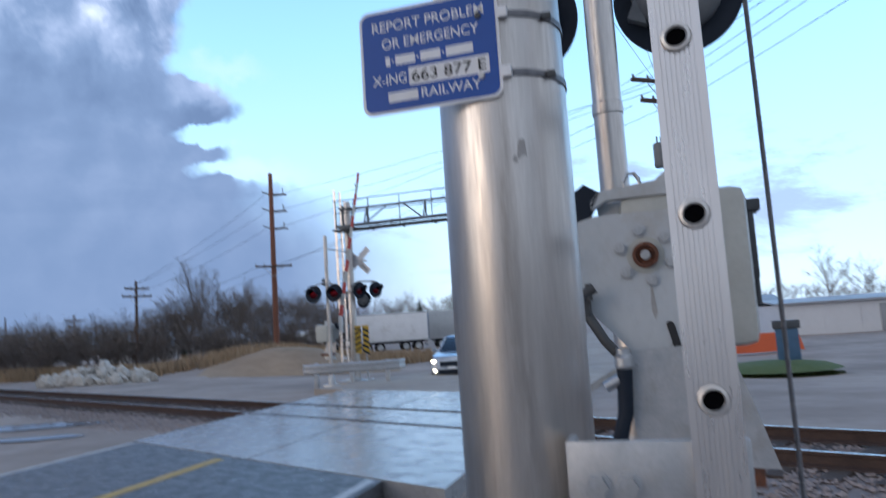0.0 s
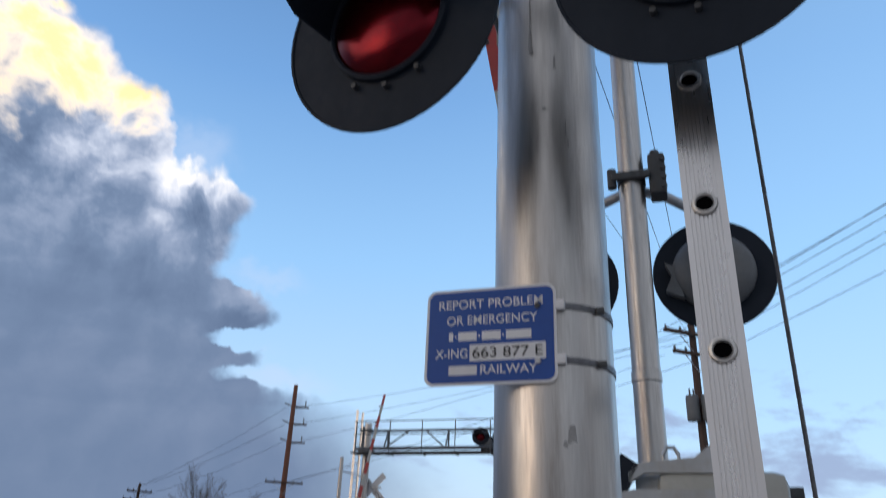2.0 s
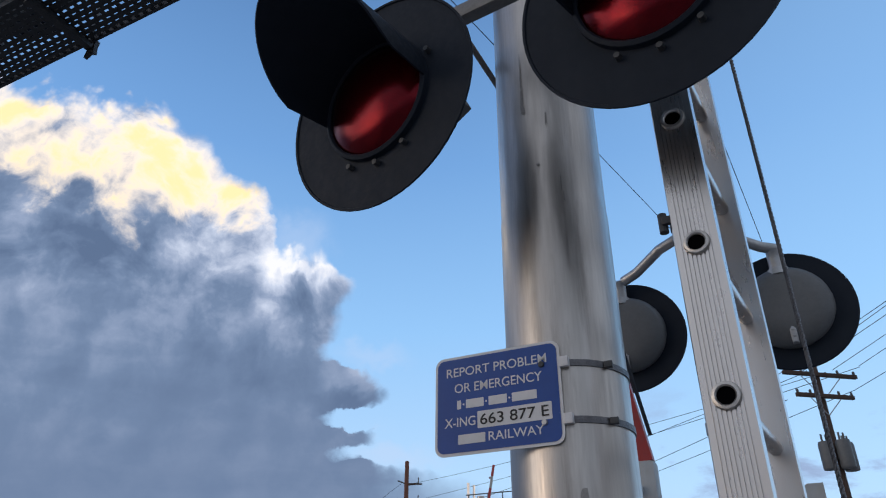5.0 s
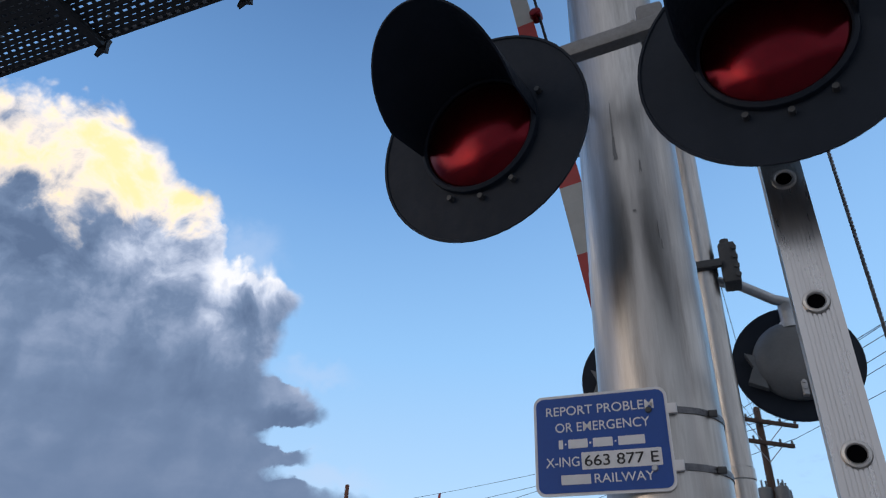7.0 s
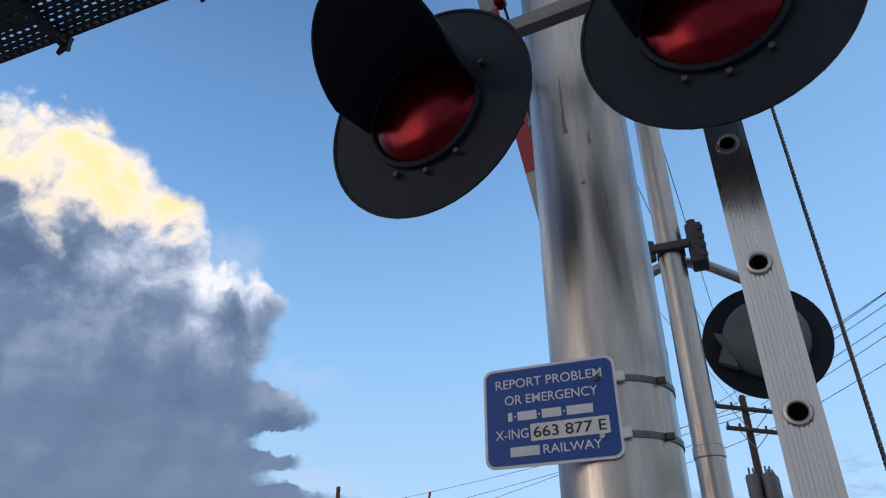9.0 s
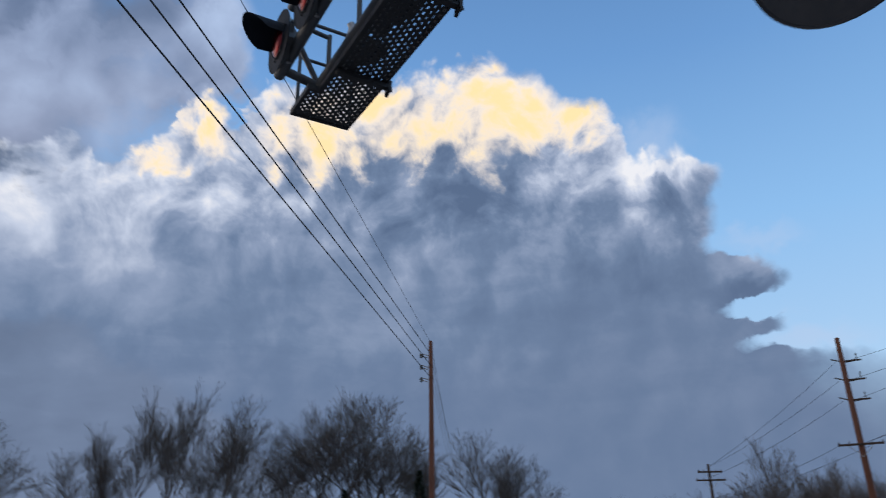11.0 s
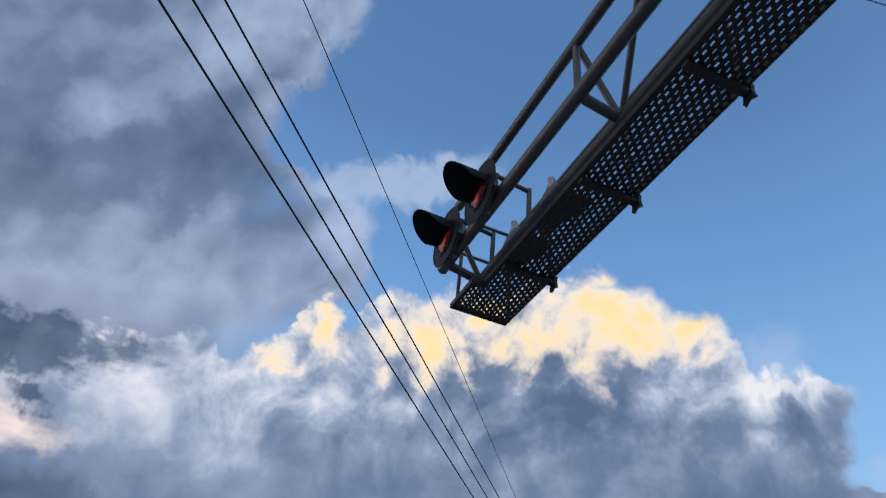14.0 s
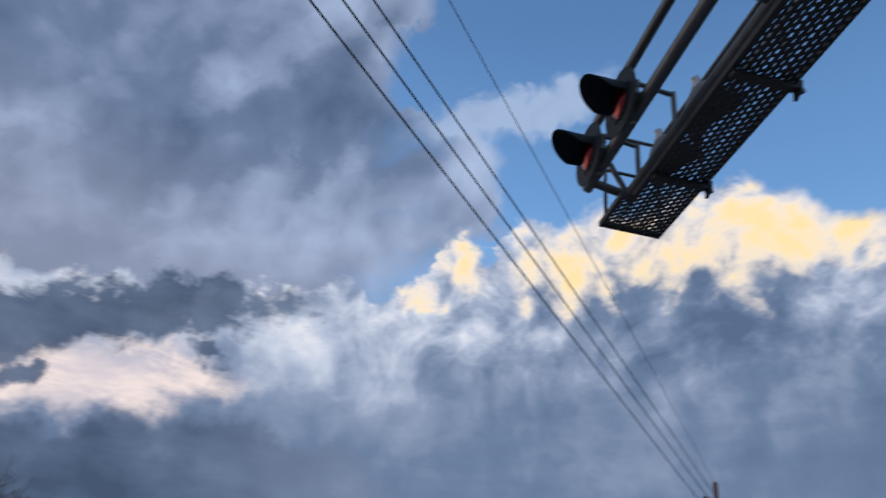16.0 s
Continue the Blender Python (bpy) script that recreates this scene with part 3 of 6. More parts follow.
def lettering(name, text, size, at, mat, parent, width=None):
    """Flat raised letters in the x, z plane, facing -y; at is the centre."""
    c = bpy.data.curves.new(name, "FONT")
    c.body, c.size, c.extrude, c.align_x, c.align_y, c.offset = text, size, 0.0004, "CENTER", "CENTER", size * 0.004
    tmp = bpy.data.objects.new(name, c)
    scene.collection.objects.link(tmp)
    bpy.context.view_layer.update()
    me = bpy.data.meshes.new_from_object(tmp.evaluated_get(bpy.context.evaluated_depsgraph_get()))
    bpy.data.objects.remove(tmp)
    xs = [v.co.x for v in me.vertices]
    k = width / (max(xs) - min(xs)) if width else 1.0
    mid = (max(xs) + min(xs)) / 2
    ys = [v.co.y for v in me.vertices]
    midy = (max(ys) + min(ys)) / 2
    me.transform(Matrix.Diagonal((k, 1, 1, 1)) @ Matrix.Translation((-mid, -midy, 0)))
    me.materials.clear()
    me.materials.append(mat)
    ob = new(name, me)
    ob.parent = parent
    ob.matrix_basis = at @ pose(0, 0, 0, 90, 0, 0)
    return ob

# ---------------------------------------------------------------- plan
ROAD_YAW = -18.0
NEAR = pose(0.057, 0.121, 0, 0, 0, ROAD_YAW)
FAR = pose(-2.95, 24.3, -0.15, 0, 0, ROAD_YAW + 180)
S2 = math.sqrt(0.5)
TN, TU = Vector((S2, S2, 0)), Vector((-S2, S2, 0))   # across and along the track
TRACK_N = 8.0


def track_point(n, u, z=0.0):
    p = TN * n + TU * u
    return Vector((p.x, p.y, z))


def road_u(n, lateral):
    return (0.454 * n - 0.017 - lateral) / 0.891


def ground_height(x, y):
    n = (x + y) * S2
    h = -0.22
    k = min(max((n - 11.5) / 14, 0), 1)
    h -= 0.42 * k * k * (3 - 2 * k)
    # bank with dry grass beyond the track
    d = math.hypot((x + 10.5) / 8.0, (y - 43) / 7.0)
    if d < 1:
        h += 1.1 * (1 - d * d) ** 2
    return h + 0.05 * noise.noise(Vector((x * 0.25, y * 0.25, 0)))


def build_ground():
    bm = B()
    xs = sorted(set([-1500, -900, -500, -300, -200, -150, -120, -100] + list(range(-90, 91, 2)) + [100, 120, 150, 200, 300, 500, 900, 1500]))
    ys = sorted(set([-1500, -700, -300, -150, -80, -50] + list(range(-40, 121, 2)) + [130, 150, 180, 220, 300, 450, 700, 1100, 2000]))
    grid = [[bm.verts.new((x, y, ground_height(x, y) if abs(x) < 100 and -60 < y < 130 else -0.65)) for x in xs] for y in ys]
    for j in range(len(ys) - 1):
        for i in range(len(xs) - 1):
            bm.faces.new((grid[j][i], grid[j][i + 1], grid[j + 1][i + 1], grid[j + 1][i]))
    return tagged(part("ground", bm, GROUND, None), "pale gravel and brown earth ground", "ground", kind="structure")


def ground_material():
    m = material("gravel_and_earth", (0.38, 0.325, 0.29), (0.22, 0.185, 0.165), 0.92, 0.0, 0.22, 0.9, 0.5, 9, 0.06, grime=(0.40, 0.345, 0.30), grime_amount=0.7, ior=1.2)
    return m


GROUND = ground_material()


def strip(bm, pts, z=0.0):
    vs = [bm.verts.new((p[0], p[1], p[2] if len(p) > 2 else z)) for p in pts]
    return bm.faces.new(vs)


def local(lx, ly, z=0.0):
    return NEAR @ Vector((lx, ly, z))


def build_road():
    road = part("road", slab_along(-8.45, -2.75, -60, None, 4.05), ASPHALT, None)
    tagged(road, "damp dark asphalt road leading to the crossing", "road", kind="structure")
    far = part("road_far", slab_along(-9.8, -1.6, None, 90, 11.6), GRAVEL, None)
    tagged(far, "pale worn road surface beyond the crossing", "road", kind="structure")
    for lo, hi, mat, lab in ((-5.76, -5.56, YELLOW, "worn yellow centre line"), (-8.42, -8.30, LINE_WHITE, "worn white edge line"), (-2.95, -2.83, LINE_WHITE, "worn white edge line")):
        bm = slab_along(lo, hi, -60, None, 3.9 if mat is YELLOW else 4.0, top=0.004, thick=0.003)
        tagged(part("road_line", bm, mat, None), lab, "road marking", kind="structure")
    # concrete crossing panels between and beside the rails
    pavement = empty("crossing_pavement", Matrix(), "wet pale concrete crossing panels", "pavement", kind="structure")
    rows = ((4.08, 5.62), (5.65, 7.18), (7.38, 8.62), (8.82, 10.2), (10.23, 11.6))
    for n0, n1 in rows:
        cols = 2
        for c in range(cols):
            a0, a1 = -8.5 + 6.6 * c / cols, -8.5 + 6.6 * (c + 1) / cols - 0.03
            cs = [(n0, road_u(n0, a0)), (n0, road_u(n0, a1)), (n1, road_u(n1, a1)), (n1, road_u(n1, a0))]
            bm = B()
            bump = random.uniform(-0.006, 0.006)
            top = [bm.verts.new(track_point(n, u, 0.0 + bump)) for n, u in cs]
            low = [bm.verts.new(track_point(n, u, -0.2)) for n, u in cs]
            bm.faces.new(top)
            for i in range(4):
                j = (i + 1) % 4
                bm.faces.new((top[j], top[i], low[i], low[j]))
            part("concrete_panel", bm, CONCRETE, pavement, smooth=False)


def slab_along(lo, hi, y0, y1, cut_n, top=0.0, thick=0.18):
    """A slab along the road between two lateral offsets, cut parallel to the track."""
    def hit(lx):
        return (cut_n - 0.126 - lx * 0.454) / 0.891
    bm = B()
    ends = []
    for lx in (lo, hi):
        a = y0 if y0 is not None else hit(lx)
        b = y1 if y1 is not None else hit(lx)
        steps = 12
        ends.append([(lx, a + (b - a) * k / steps) for k in range(steps + 1)])

    def z_at(p):
        w = local(*p)
        n = (w.x + w.y) * S2
        k = min(max((n - 11.6) / 13, 0), 1)
        return top - 0.44 * k * k * (3 - 2 * k)
    ups = [[bm.verts.new((*local(*p).xy, z_at(p))) for p in e] for e in ends]
    dns = [[bm.verts.new((*local(*p).xy, z_at(p) - thick)) for p in e] for e in ends]
    for k in range(12):
        bm.faces.new((ups[0][k], ups[1][k], ups[1][k + 1], ups[0][k + 1]))
        for s in (0, 1):
            bm.faces.new((ups[s][k], ups[s][k + 1], dns[s][k + 1], dns[s][k]))
    for k in (0, 12):
        bm.faces.new((ups[0][k], ups[1][k], dns[1][k], dns[0][k]))
    return bm


def rail_profile(bm, n, u0, u1, z):
    prof = [(-0.075, -0.17), (-0.075, -0.155), (-0.012, -0.13), (-0.012, -0.04), (-0.036, -0.03), (-0.036, 0), (0.036, 0), (0.036, -0.03), (0.012, -0.04), (0.012, -0.13), (0.075, -0.155), (0.075, -0.17)]
    a = [bm.verts.new(track_point(n + x, u0, z + y)) for x, y in prof]
    b = [bm.verts.new(track_point(n + x, u1, z + y)) for x, y in prof]
    k = len(prof)
    for i in range(k):
        j = (i + 1) % k
        bm.faces.new((a[i], a[j], b[j], b[i]))
    bm.faces.new(a)
    bm.faces.new(b[::-1])


def build_track():
    track = empty("railway_track", Matrix(), "single railway track on brown ballast", "railway track", kind="structure")
    for s in (-1, 1):
        bm = B()
        rail_profile(bm, TRACK_N + s * 0.7525, -140, 320, 0.012)
        part("rail", bm, RAIL, track, "rust-brown steel rail", smooth=False)
        bm = B()
        n = TRACK_N + s * 0.7525
        cs = [track_point(n - 0.03, -140, 0.0145), track_point(n + 0.03, -140, 0.0145), track_point(n + 0.03, 320, 0.0145), track_point(n - 0.03, 320, 0.0145)]
        lo = [c - Vector((0, 0, 0.0015)) for c in cs]
        a, b = [bm.verts.new(c) for c in cs], [bm.verts.new(c) for c in lo]
        bm.faces.new(a)
        bm.faces.new(b[::-1])
        for i in range(4):
            j = (i + 1) % 4
            bm.faces.new((a[j], a[i], b[i], b[j]))
        part("rail_head", bm, RAILTOP, track, "polished running surface", smooth=False)
    bm = B()
    prof = [(-4.2, -0.30), (-1.5, -0.19), (1.5, -0.19), (2.6, -0.5)]
    us = [-140, -60] + list(range(-40, 100, 4)) + [140, 200, 320]
    rows = [[bm.verts.new(track_point(TRACK_N + x, u, z + 0.03 * noise.noise(Vector((u * 0.7, x, 0))))) for x, z in prof] for u in us]
    for r, q in zip(rows, rows[1:]):
        for i in range(3):
            bm.faces.new((r[i], r[i + 1], q[i + 1], q[i]))
    tagged(part("ballast_bed", bm, BALLAST, track), "brown crushed-stone ballast bed")
    bm = box(B(), -1.3, 1.3, -0.115, 0.115, -0.18, 0.0, 0.012)
    tie = flat_mesh("sleeper", bm, TIE)
    turn = Matrix.Rotation(radians(45), 4, "Z")
    uc = road_u(TRACK_N, -5.2)
    u = -26.0
    while u < 75:
        if not uc - 3.9 < u < uc + 3.9:
            piece("sleeper", tie, track, Matrix.Translation(track_point(TRACK_N, u, -0.15 + random.uniform(-0.01, 0.01))) @ turn @ pose(0, 0, 0, 0, 0, random.uniform(-1.5, 1.5)))
        u += 0.55
    # loose stones of the ballast
    verts, faces = [], []
    rnd = random.Random(4)
    for k in range(26000):
        u = rnd.uniform(-12, 48) if k % 3 else rnd.uniform(-8, 20)
        n = TRACK_N + rnd.triangular(-4.6, 2.6, -1.6)
        if road_u(n, -1.9) < u < road_u(n, -8.6):
            continue
        zt = -0.19 if abs(n - TRACK_N) < 1.5 else -0.19 - (abs(n - TRACK_N) - 1.5) * (0.045 if n < TRACK_N else 0.26)
        c, r = track_point(n, u, zt + 0.015), rnd.uniform(0.02, 0.05)
        i0 = len(verts)
        a0 = rnd.uniform(0, 6.28)
        for j in range(4):
            a = a0 + j * 1.57 + rnd.uniform(-0.3, 0.3)
            verts.append((c.x + r * math.cos(a), c.y + r * math.sin(a), c.z + rnd.uniform(-0.2, 0.2) * r))
        verts.append((c.x, c.y, c.z + r * rnd.uniform(0.5, 0.9)))
        verts.append((c.x, c.y, c.z - r * 0.6))
        for j in range(4):
            q = (j + 1) % 4
            faces += [(i0 + j, i0 + q, i0 + 4), (i0 + q, i0 + j, i0 + 5)]
    me = bpy.data.meshes.new("ballast_stones")
    me.from_pydata(verts, [], faces)
    me.materials.append(STONE)
    tagged(new("ballast_stones", me), "loose brown and grey ballast stones along the track", "ballast", kind="stuff")


# ---------------------------------------------------------------- flashing light
def make_light_meshes():
    M_ = {}
    rot = pose(0, 0, 0, 90, 0, 0)       # lathe axis z -> -y
    bm = lathe(B(), [(0.145, 0.0), (0.289, 0.0), (0.294, 0.004), (0.294, 0.010), (0.288, 0.010), (0.286, 0.006), (0.145, 0.006)], 56, rot, close=True)
    M_["background"] = flat_mesh("background", bm, BLACK)
    bm = lathe(B(), [(0.0, 0.052), (0.05, 0.050), (0.10, 0.041), (0.14, 0.024), (0.152, 0.012)], 40, rot)
    M_["lens"] = flat_mesh("lens", bm, LENS)
    bm = lathe(B(), [(0.150, 0.004), (0.150, 0.020), (0.155, 0.024), (0.164, 0.020), (0.166, 0.004)], 40, rot, close=True)
    M_["rim"] = flat_mesh("rim", bm, BLACK)
    # hood: long above, short at the sides
    bm = B()
    inn, out = [], []
    steps = 30
    for k in range(steps + 1):
        a = radians(-4 + 188 * k / steps)
        s = max(0.0, math.sin(k / steps * math.pi))
        L = 0.125 + 0.195 * s ** 0.8
        rowi, rowo = [], []
        for f in (0.0, 0.5, 1.0):
            flare = 1.0 + 0.05 * f
            rowi.append(bm.verts.new((0.160 * flare * math.cos(a), -0.02 - L * f, 0.160 * flare * math.sin(a))))
            rowo.append(bm.verts.new((0.165 * flare * math.cos(a), -0.02 - L * f, 0.165 * flare * math.sin(a))))
        inn.append(rowi), out.append(rowo)
    for a, b in zip(inn, inn[1:]):
        for i in (0, 1):
            bm.faces.new((a[i], a[i + 1], b[i + 1], b[i]))
    for a, b in zip(out, out[1:]):
        for i in (0, 1):
            bm.faces.new((a[i + 1], a[i], b[i], b[i + 1]))
    for k in range(steps):
        bm.faces.new((inn[k][2], out[k][2], out[k + 1][2], inn[k + 1][2]))
    for k in (0, steps):
        for i in (0, 1):
            bm.faces.new((inn[k][i], inn[k][i + 1], out[k][i + 1], out[k][i]))
    M_["hood"] = flat_mesh("hood", bm, BLACK)
    back = pose(0, 0, 0, -90, 0, 0)     # lathe axis z -> +y
    bm = lathe(B(), [(0.195, 0.0), (0.20, 0.02), (0.195, 0.05), (0.17, 0.085), (0.12, 0.105), (0.0, 0.112)], 40, back)
    M_["housing"] = flat_mesh("housing", bm, HOUSING)
    bm = B()
    plate(bm, [(0.185, 0.03), (0.23, 0.05), (0.20, -0.02), (0.235, -0.10), (0.15, -0.14)], 0.05, Matrix.Translation((0, 0.012, 0)))
    M_["hinge"] = flat_mesh("hinge", bm, HOUSING)
    bm = box(B(), -0.014, 0.014, 0.07, 0.10, -0.20, -0.12, 0.004)
    for z in (-0.135, -0.165, -0.19):
        cyl(bm, (0, 0.095, z), (0, 0.108, z), 0.009, seg=8)
    M_["latch"] = flat_mesh("latch", bm, GALV)
    bm = cyl(B(), (0, -0.006, 0), (0, -0.022, 0), 0.008, 0.007, 8)
    M_["screw"] = flat_mesh("screw", bm, DARKGREY)
    bm = B()
    tube(bm, [(0, 0.05, 0.16), (0, 0.055, 0.235), (0, 0.06, 0.262), (0, 0.075, 0.288)], 0.036, 14)
    cyl(bm, (0, 0.05, 0.15), (0, 0.05, 0.185), 0.052, 0.048, 16)
    M_["elbow"] = flat_mesh("elbow", bm, GALV)
    return M_


LIGHT = make_light_meshes()


def light_head(parent, at):
    bg = piece("light_background", LIGHT["background"], parent, at)
    tagged(bg, "matt black round light background")
    for nm in ("lens", "rim", "hood", "housing", "hinge", "latch", "elbow"):
        o = piece(nm, LIGHT[nm], bg, Matrix())
        if nm == "lens":
            tagged(o, "unlit red glass lens")
        if nm == "housing":
            tagged(o, "grey domed light housing")
    for a in (-62, -90, -118, 20, 160):
        r = 0.183
        piece("screw", LIGHT["screw"], bg, Matrix.Translation((r * math.cos(radians(a)), 0, r * math.sin(radians(a)))))
    return bg


def bolt_mesh(r=0.02, h=0.016):
    bm = cyl(B(), (0, 0, 0), (0, -h * 0.3, 0), r * 1.25, seg=12)
    cyl(bm, (0, -h * 0.3, 0), (0, -h, 0), r, r * 0.94, 6)
    return flat_mesh("bolt", bm, GALV, False)


BOLT = bolt_mesh()
RUNG_COLLAR = flat_mesh("collar", lathe(B(), [(0.0165, 0.004), (0.019, 0.007), (0.024, 0.006), (0.026, 0.001), (0.026, -0.002), (0.0165, -0.002)], 24, pose(0, 0, 0, 90, 0, 0), close=True), RIM)


# ---------------------------------------------------------------- cantilever signal
ARM_LEN = 5.32
WALK_Z = 5.35


def build_cantilever(at):
    top = empty("cantilever_signal", at, "tall aluminium cantilever crossing signal with overhead walkway", "railway signal")
    R = 0.133
    bm = B()
    lathe(bm, [(R, 0.0), (R, 1.55), (R + 0.0015, 1.56), (R + 0.0015, 2.62), (R, 2.63), (R, 4.6), (R, 6.42), (R * 0.96, 6.45), (0, 6.46)], 72)
    part("mast", bm, MAST, top, "weathered aluminium mast tube with scuffs")
    bm = box(B(), -0.26, 0.26, -0.26, 0.26, 0.05, 0.085, 0.004)
    cyl(bm, (0, 0, 0.085), (0, 0, 0.16), 0.175, 0.150, 32)
    part("base_plate", bm, GALV, top)
    bm = box(B(), -0.5, 0.5, -0.5, 0.5, -0.5, 0.05, 0.02)
    part("footing", bm, CONCRETE, top, "concrete footing")
    # dark scuffs and fine scratches on the tube
    for z, a, w, h in ((2.93, -98, 0.010, 0.06), (3.02, -98, 0.004, 0.12), (2.90, -97, 0.012, 0.02), (2.86, -72, 0.006, 0.035), (2.72, -84, 0.010, 0.006), (2.62, -60, 0.004, 0.03), (1.93, -66, 0.020, 0.030), (1.91, -72, 0.010, 0.012), (2.66, -62, 0.003, 0.05)):
        bm = B()
        r = R + 0.0022
        k = w / r / 2
        n = 4
        lo = [bm.verts.new((r * math.cos(radians(a) - k + 2 * k * i / n), r * math.sin(radians(a) - k + 2 * k * i / n), z - h / 2 + random.uniform(-1, 1) * h * 0.2)) for i in range(n + 1)]
        hi = [bm.verts.new((r * math.cos(radians(a) - k * 0.7 + 1.4 * k * i / n), r * math.sin(radians(a) - k * 0.7 + 1.4 * k * i / n), z + h / 2 + random.uniform(-1, 1) * h * 0.2)) for i in range(n + 1)]
        for i in range(n):
            bm.faces.new((lo[i], lo[i + 1], hi[i + 1], hi[i]))
        part("scuff", bm, SCUFF, top, "dark scraped mark")
    # lights on the mast
    zc, yc, gap = 2.888, -0.385, 0.352
    turn = pose(0.02, yc, zc, 0, 0, LIGHT_TURN)
    for s in (-1, 1):
        light_head(top, turn @ pose(s * gap + (0.012 if s < 0 else 0.0), 0, -0.010 if s < 0 else 0.0, 6, 0, -5))
    bm = B()
    # flat bar between the two lights, with a cast clamp and its bolts
    box(bm, -gap + 0.01, gap - 0.20, 0.085, 0.125, 0.262, 0.312, 0.010, turn)
    plate(bm, [(gap - 0.215, 0.262), (gap - 0.12, 0.250), (gap - 0.02, 0.268), (gap - 0.02, 0.318), (gap - 0.12, 0.345), (gap - 0.215, 0.312)], 0.045, turn @ Matrix.Translation((0, 0.080, 0)))
    part("crossarm", bm, ARM_METAL, top, "dull grey flat bar")
    bm = box(B(), -0.17, 0.17, 0.10, 0.15, zc + 0.26, zc + 0.33, 0.008)
    for sx in (-1, 1):
        cyl(bm, (sx * 0.155, -0.26, zc + 0.295), (sx * 0.155, 0.16, zc + 0.295), 0.009, seg=10)
    box(bm, 0.095, 0.165, -0.30, -0.23, zc + 0.27, zc + 0.37, 0.012)
    part("crossarm_clamp", bm, ARM_METAL, top, "cast clamp holding the bar to the mast")
    for z in (0.295, 0.335):
        bm = cyl(B(), (0.095, -0.275, zc + z), (0.070, -0.275, zc + z), 0.007, seg=8)
        cyl(bm, (0.090, -0.275, zc + z), (0.080, -0.275, zc + z), 0.012, seg=6)
        part("bolt", bm, RIM, top, "bright bolt end with nut", smooth=False)
    # cantilever truss
    chords = (("front_chord", -0.20, 5.62, 0.055, ARM_LEN), ("rear_chord", 0.16, 5.55, 0.055, ARM_LEN - 0.08), ("top_chord", -0.20, 6.22, 0.045, ARM_LEN - 0.25))
    for nm, y, z, r, L in chords:
        bm = cyl(B(), (0.35, y, z), (-L, y, z), r, seg=20)
        part(nm, bm, BACKLIT_GALV, top)
    joints = [-5.22, -2.95, -0.7]
    for x in joints:
        part("cross_tube", cyl(B(), (x, -0.20, 5.62), (x, 0.16, 5.55), 0.042, seg=14), BACKLIT_GALV, top)
        part("strut", cyl(B(), (x, -0.20, 5.62), (x, -0.20, 6.22), 0.028, seg=12), BACKLIT_GALV, top)
        part("strut", cyl(B(), (x, 0.16, 5.55), (x, -0.20, 6.22), 0.028, seg=12), BACKLIT_GALV, top)
    for x0, x1 in ((-2.95, -2.1), (-0.7, -1.5)):
        part("diagonal", cyl(B(), (x0, 0.16, 5.55), (x1, -0.20, 6.22), 0.026, seg=12), BACKLIT_GALV, top)
    bm = cyl(B(), (0.2, -0.06, 5.5), (0.2, -0.06, 6.35), 0.05, seg=14)
    box(bm, -0.24, 0.24, -0.26, 0.22, 5.46, 5.52, 0.006)
    box(bm, -0.24, 0.24, -0.26, 0.22, 6.16, 6.22, 0.006)
    part("mast_bracket", bm, BACKLIT_GALV, top)
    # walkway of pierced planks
    walk_ = part("walkway", walkway_frame(), GRATE, top, "pierced steel walkway coloured dark as if backlit")
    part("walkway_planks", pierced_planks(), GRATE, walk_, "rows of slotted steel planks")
    for x in (-1.06, -2.235, -3.41, -4.62):
        bm = box(B(), x - 0.03, x + 0.03, 0.10, 0.58, WALK_Z - 0.05, WALK_Z - 0.005, 0.004)
        plate(bm, [(x - 0.05, WALK_Z - 0.10), (x - 0.005, WALK_Z - 0.075), (x + 0.05, WALK_Z - 0.10), (x + 0.035, WALK_Z - 0.03), (x + 0.045, WALK_Z + 0.02), (x - 0.045, WALK_Z + 0.02), (x - 0.035, WALK_Z - 0.03)], 0.03, Matrix.Translation((0, 0.585, 0)))
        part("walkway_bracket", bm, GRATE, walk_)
    # handrail
    for z, r in ((WALK_Z + 0.62, 0.017), (WALK_Z + 1.07, 0.019)):
        part("handrail", cyl(B(), (0.3, 0.56, z), (-5.42, 0.56, z), r, seg=10), BACKLIT_GALV, top)
        part("end_rail", cyl(B(), (-5.42, 0.56, z), (-5.42, 0.02, z), r, seg=10), BACKLIT_GALV, top)
    for x in (-5.42, -4.62, -3.41, -2.235, -1.06, 0.2):
        part("rail_post", cyl(B(), (x, 0.56, WALK_Z), (x, 0.56, WALK_Z + 1.07), 0.018, seg=10), BACKLIT_GALV, top)
    part("rail_post", cyl(B(), (-5.42, 0.02, WALK_Z), (-5.42, 0.02, WALK_Z + 1.07), 0.018, seg=10), BACKLIT_GALV, top)
    # overhead lights, one pair to each side
    for x, z in OVERHEAD:
        light_head(top, pose(x, -0.31, z, 2, 0, 0))
        light_head(top, pose(x + 0.05, 0.40, z + 0.14, 4, 0, 180))
        bm = cyl(B(), (x, -0.25, z + 0.27), (x, 0.16, z + 0.22), 0.022, seg=12)
        cyl(bm, (x, 0.16, 5.55), (x, 0.16, z + 0.25), 0.022, seg=12)
        part("light_bracket", bm, BACKLIT_GALV, top)
    # ladder behind the lights
    lad = part("ladder", ladder_rail(), LADDER, top, "ribbed aluminium ladder rail", at=pose(LADDER_X - 0.002, LADDER_Y, 0, 0, 0, -5))
    part("ladder_rail", ladder_rail(), LADDER, lad, at=pose(0, 0.43, 0, 0, 0, 180))
    z = 0.55
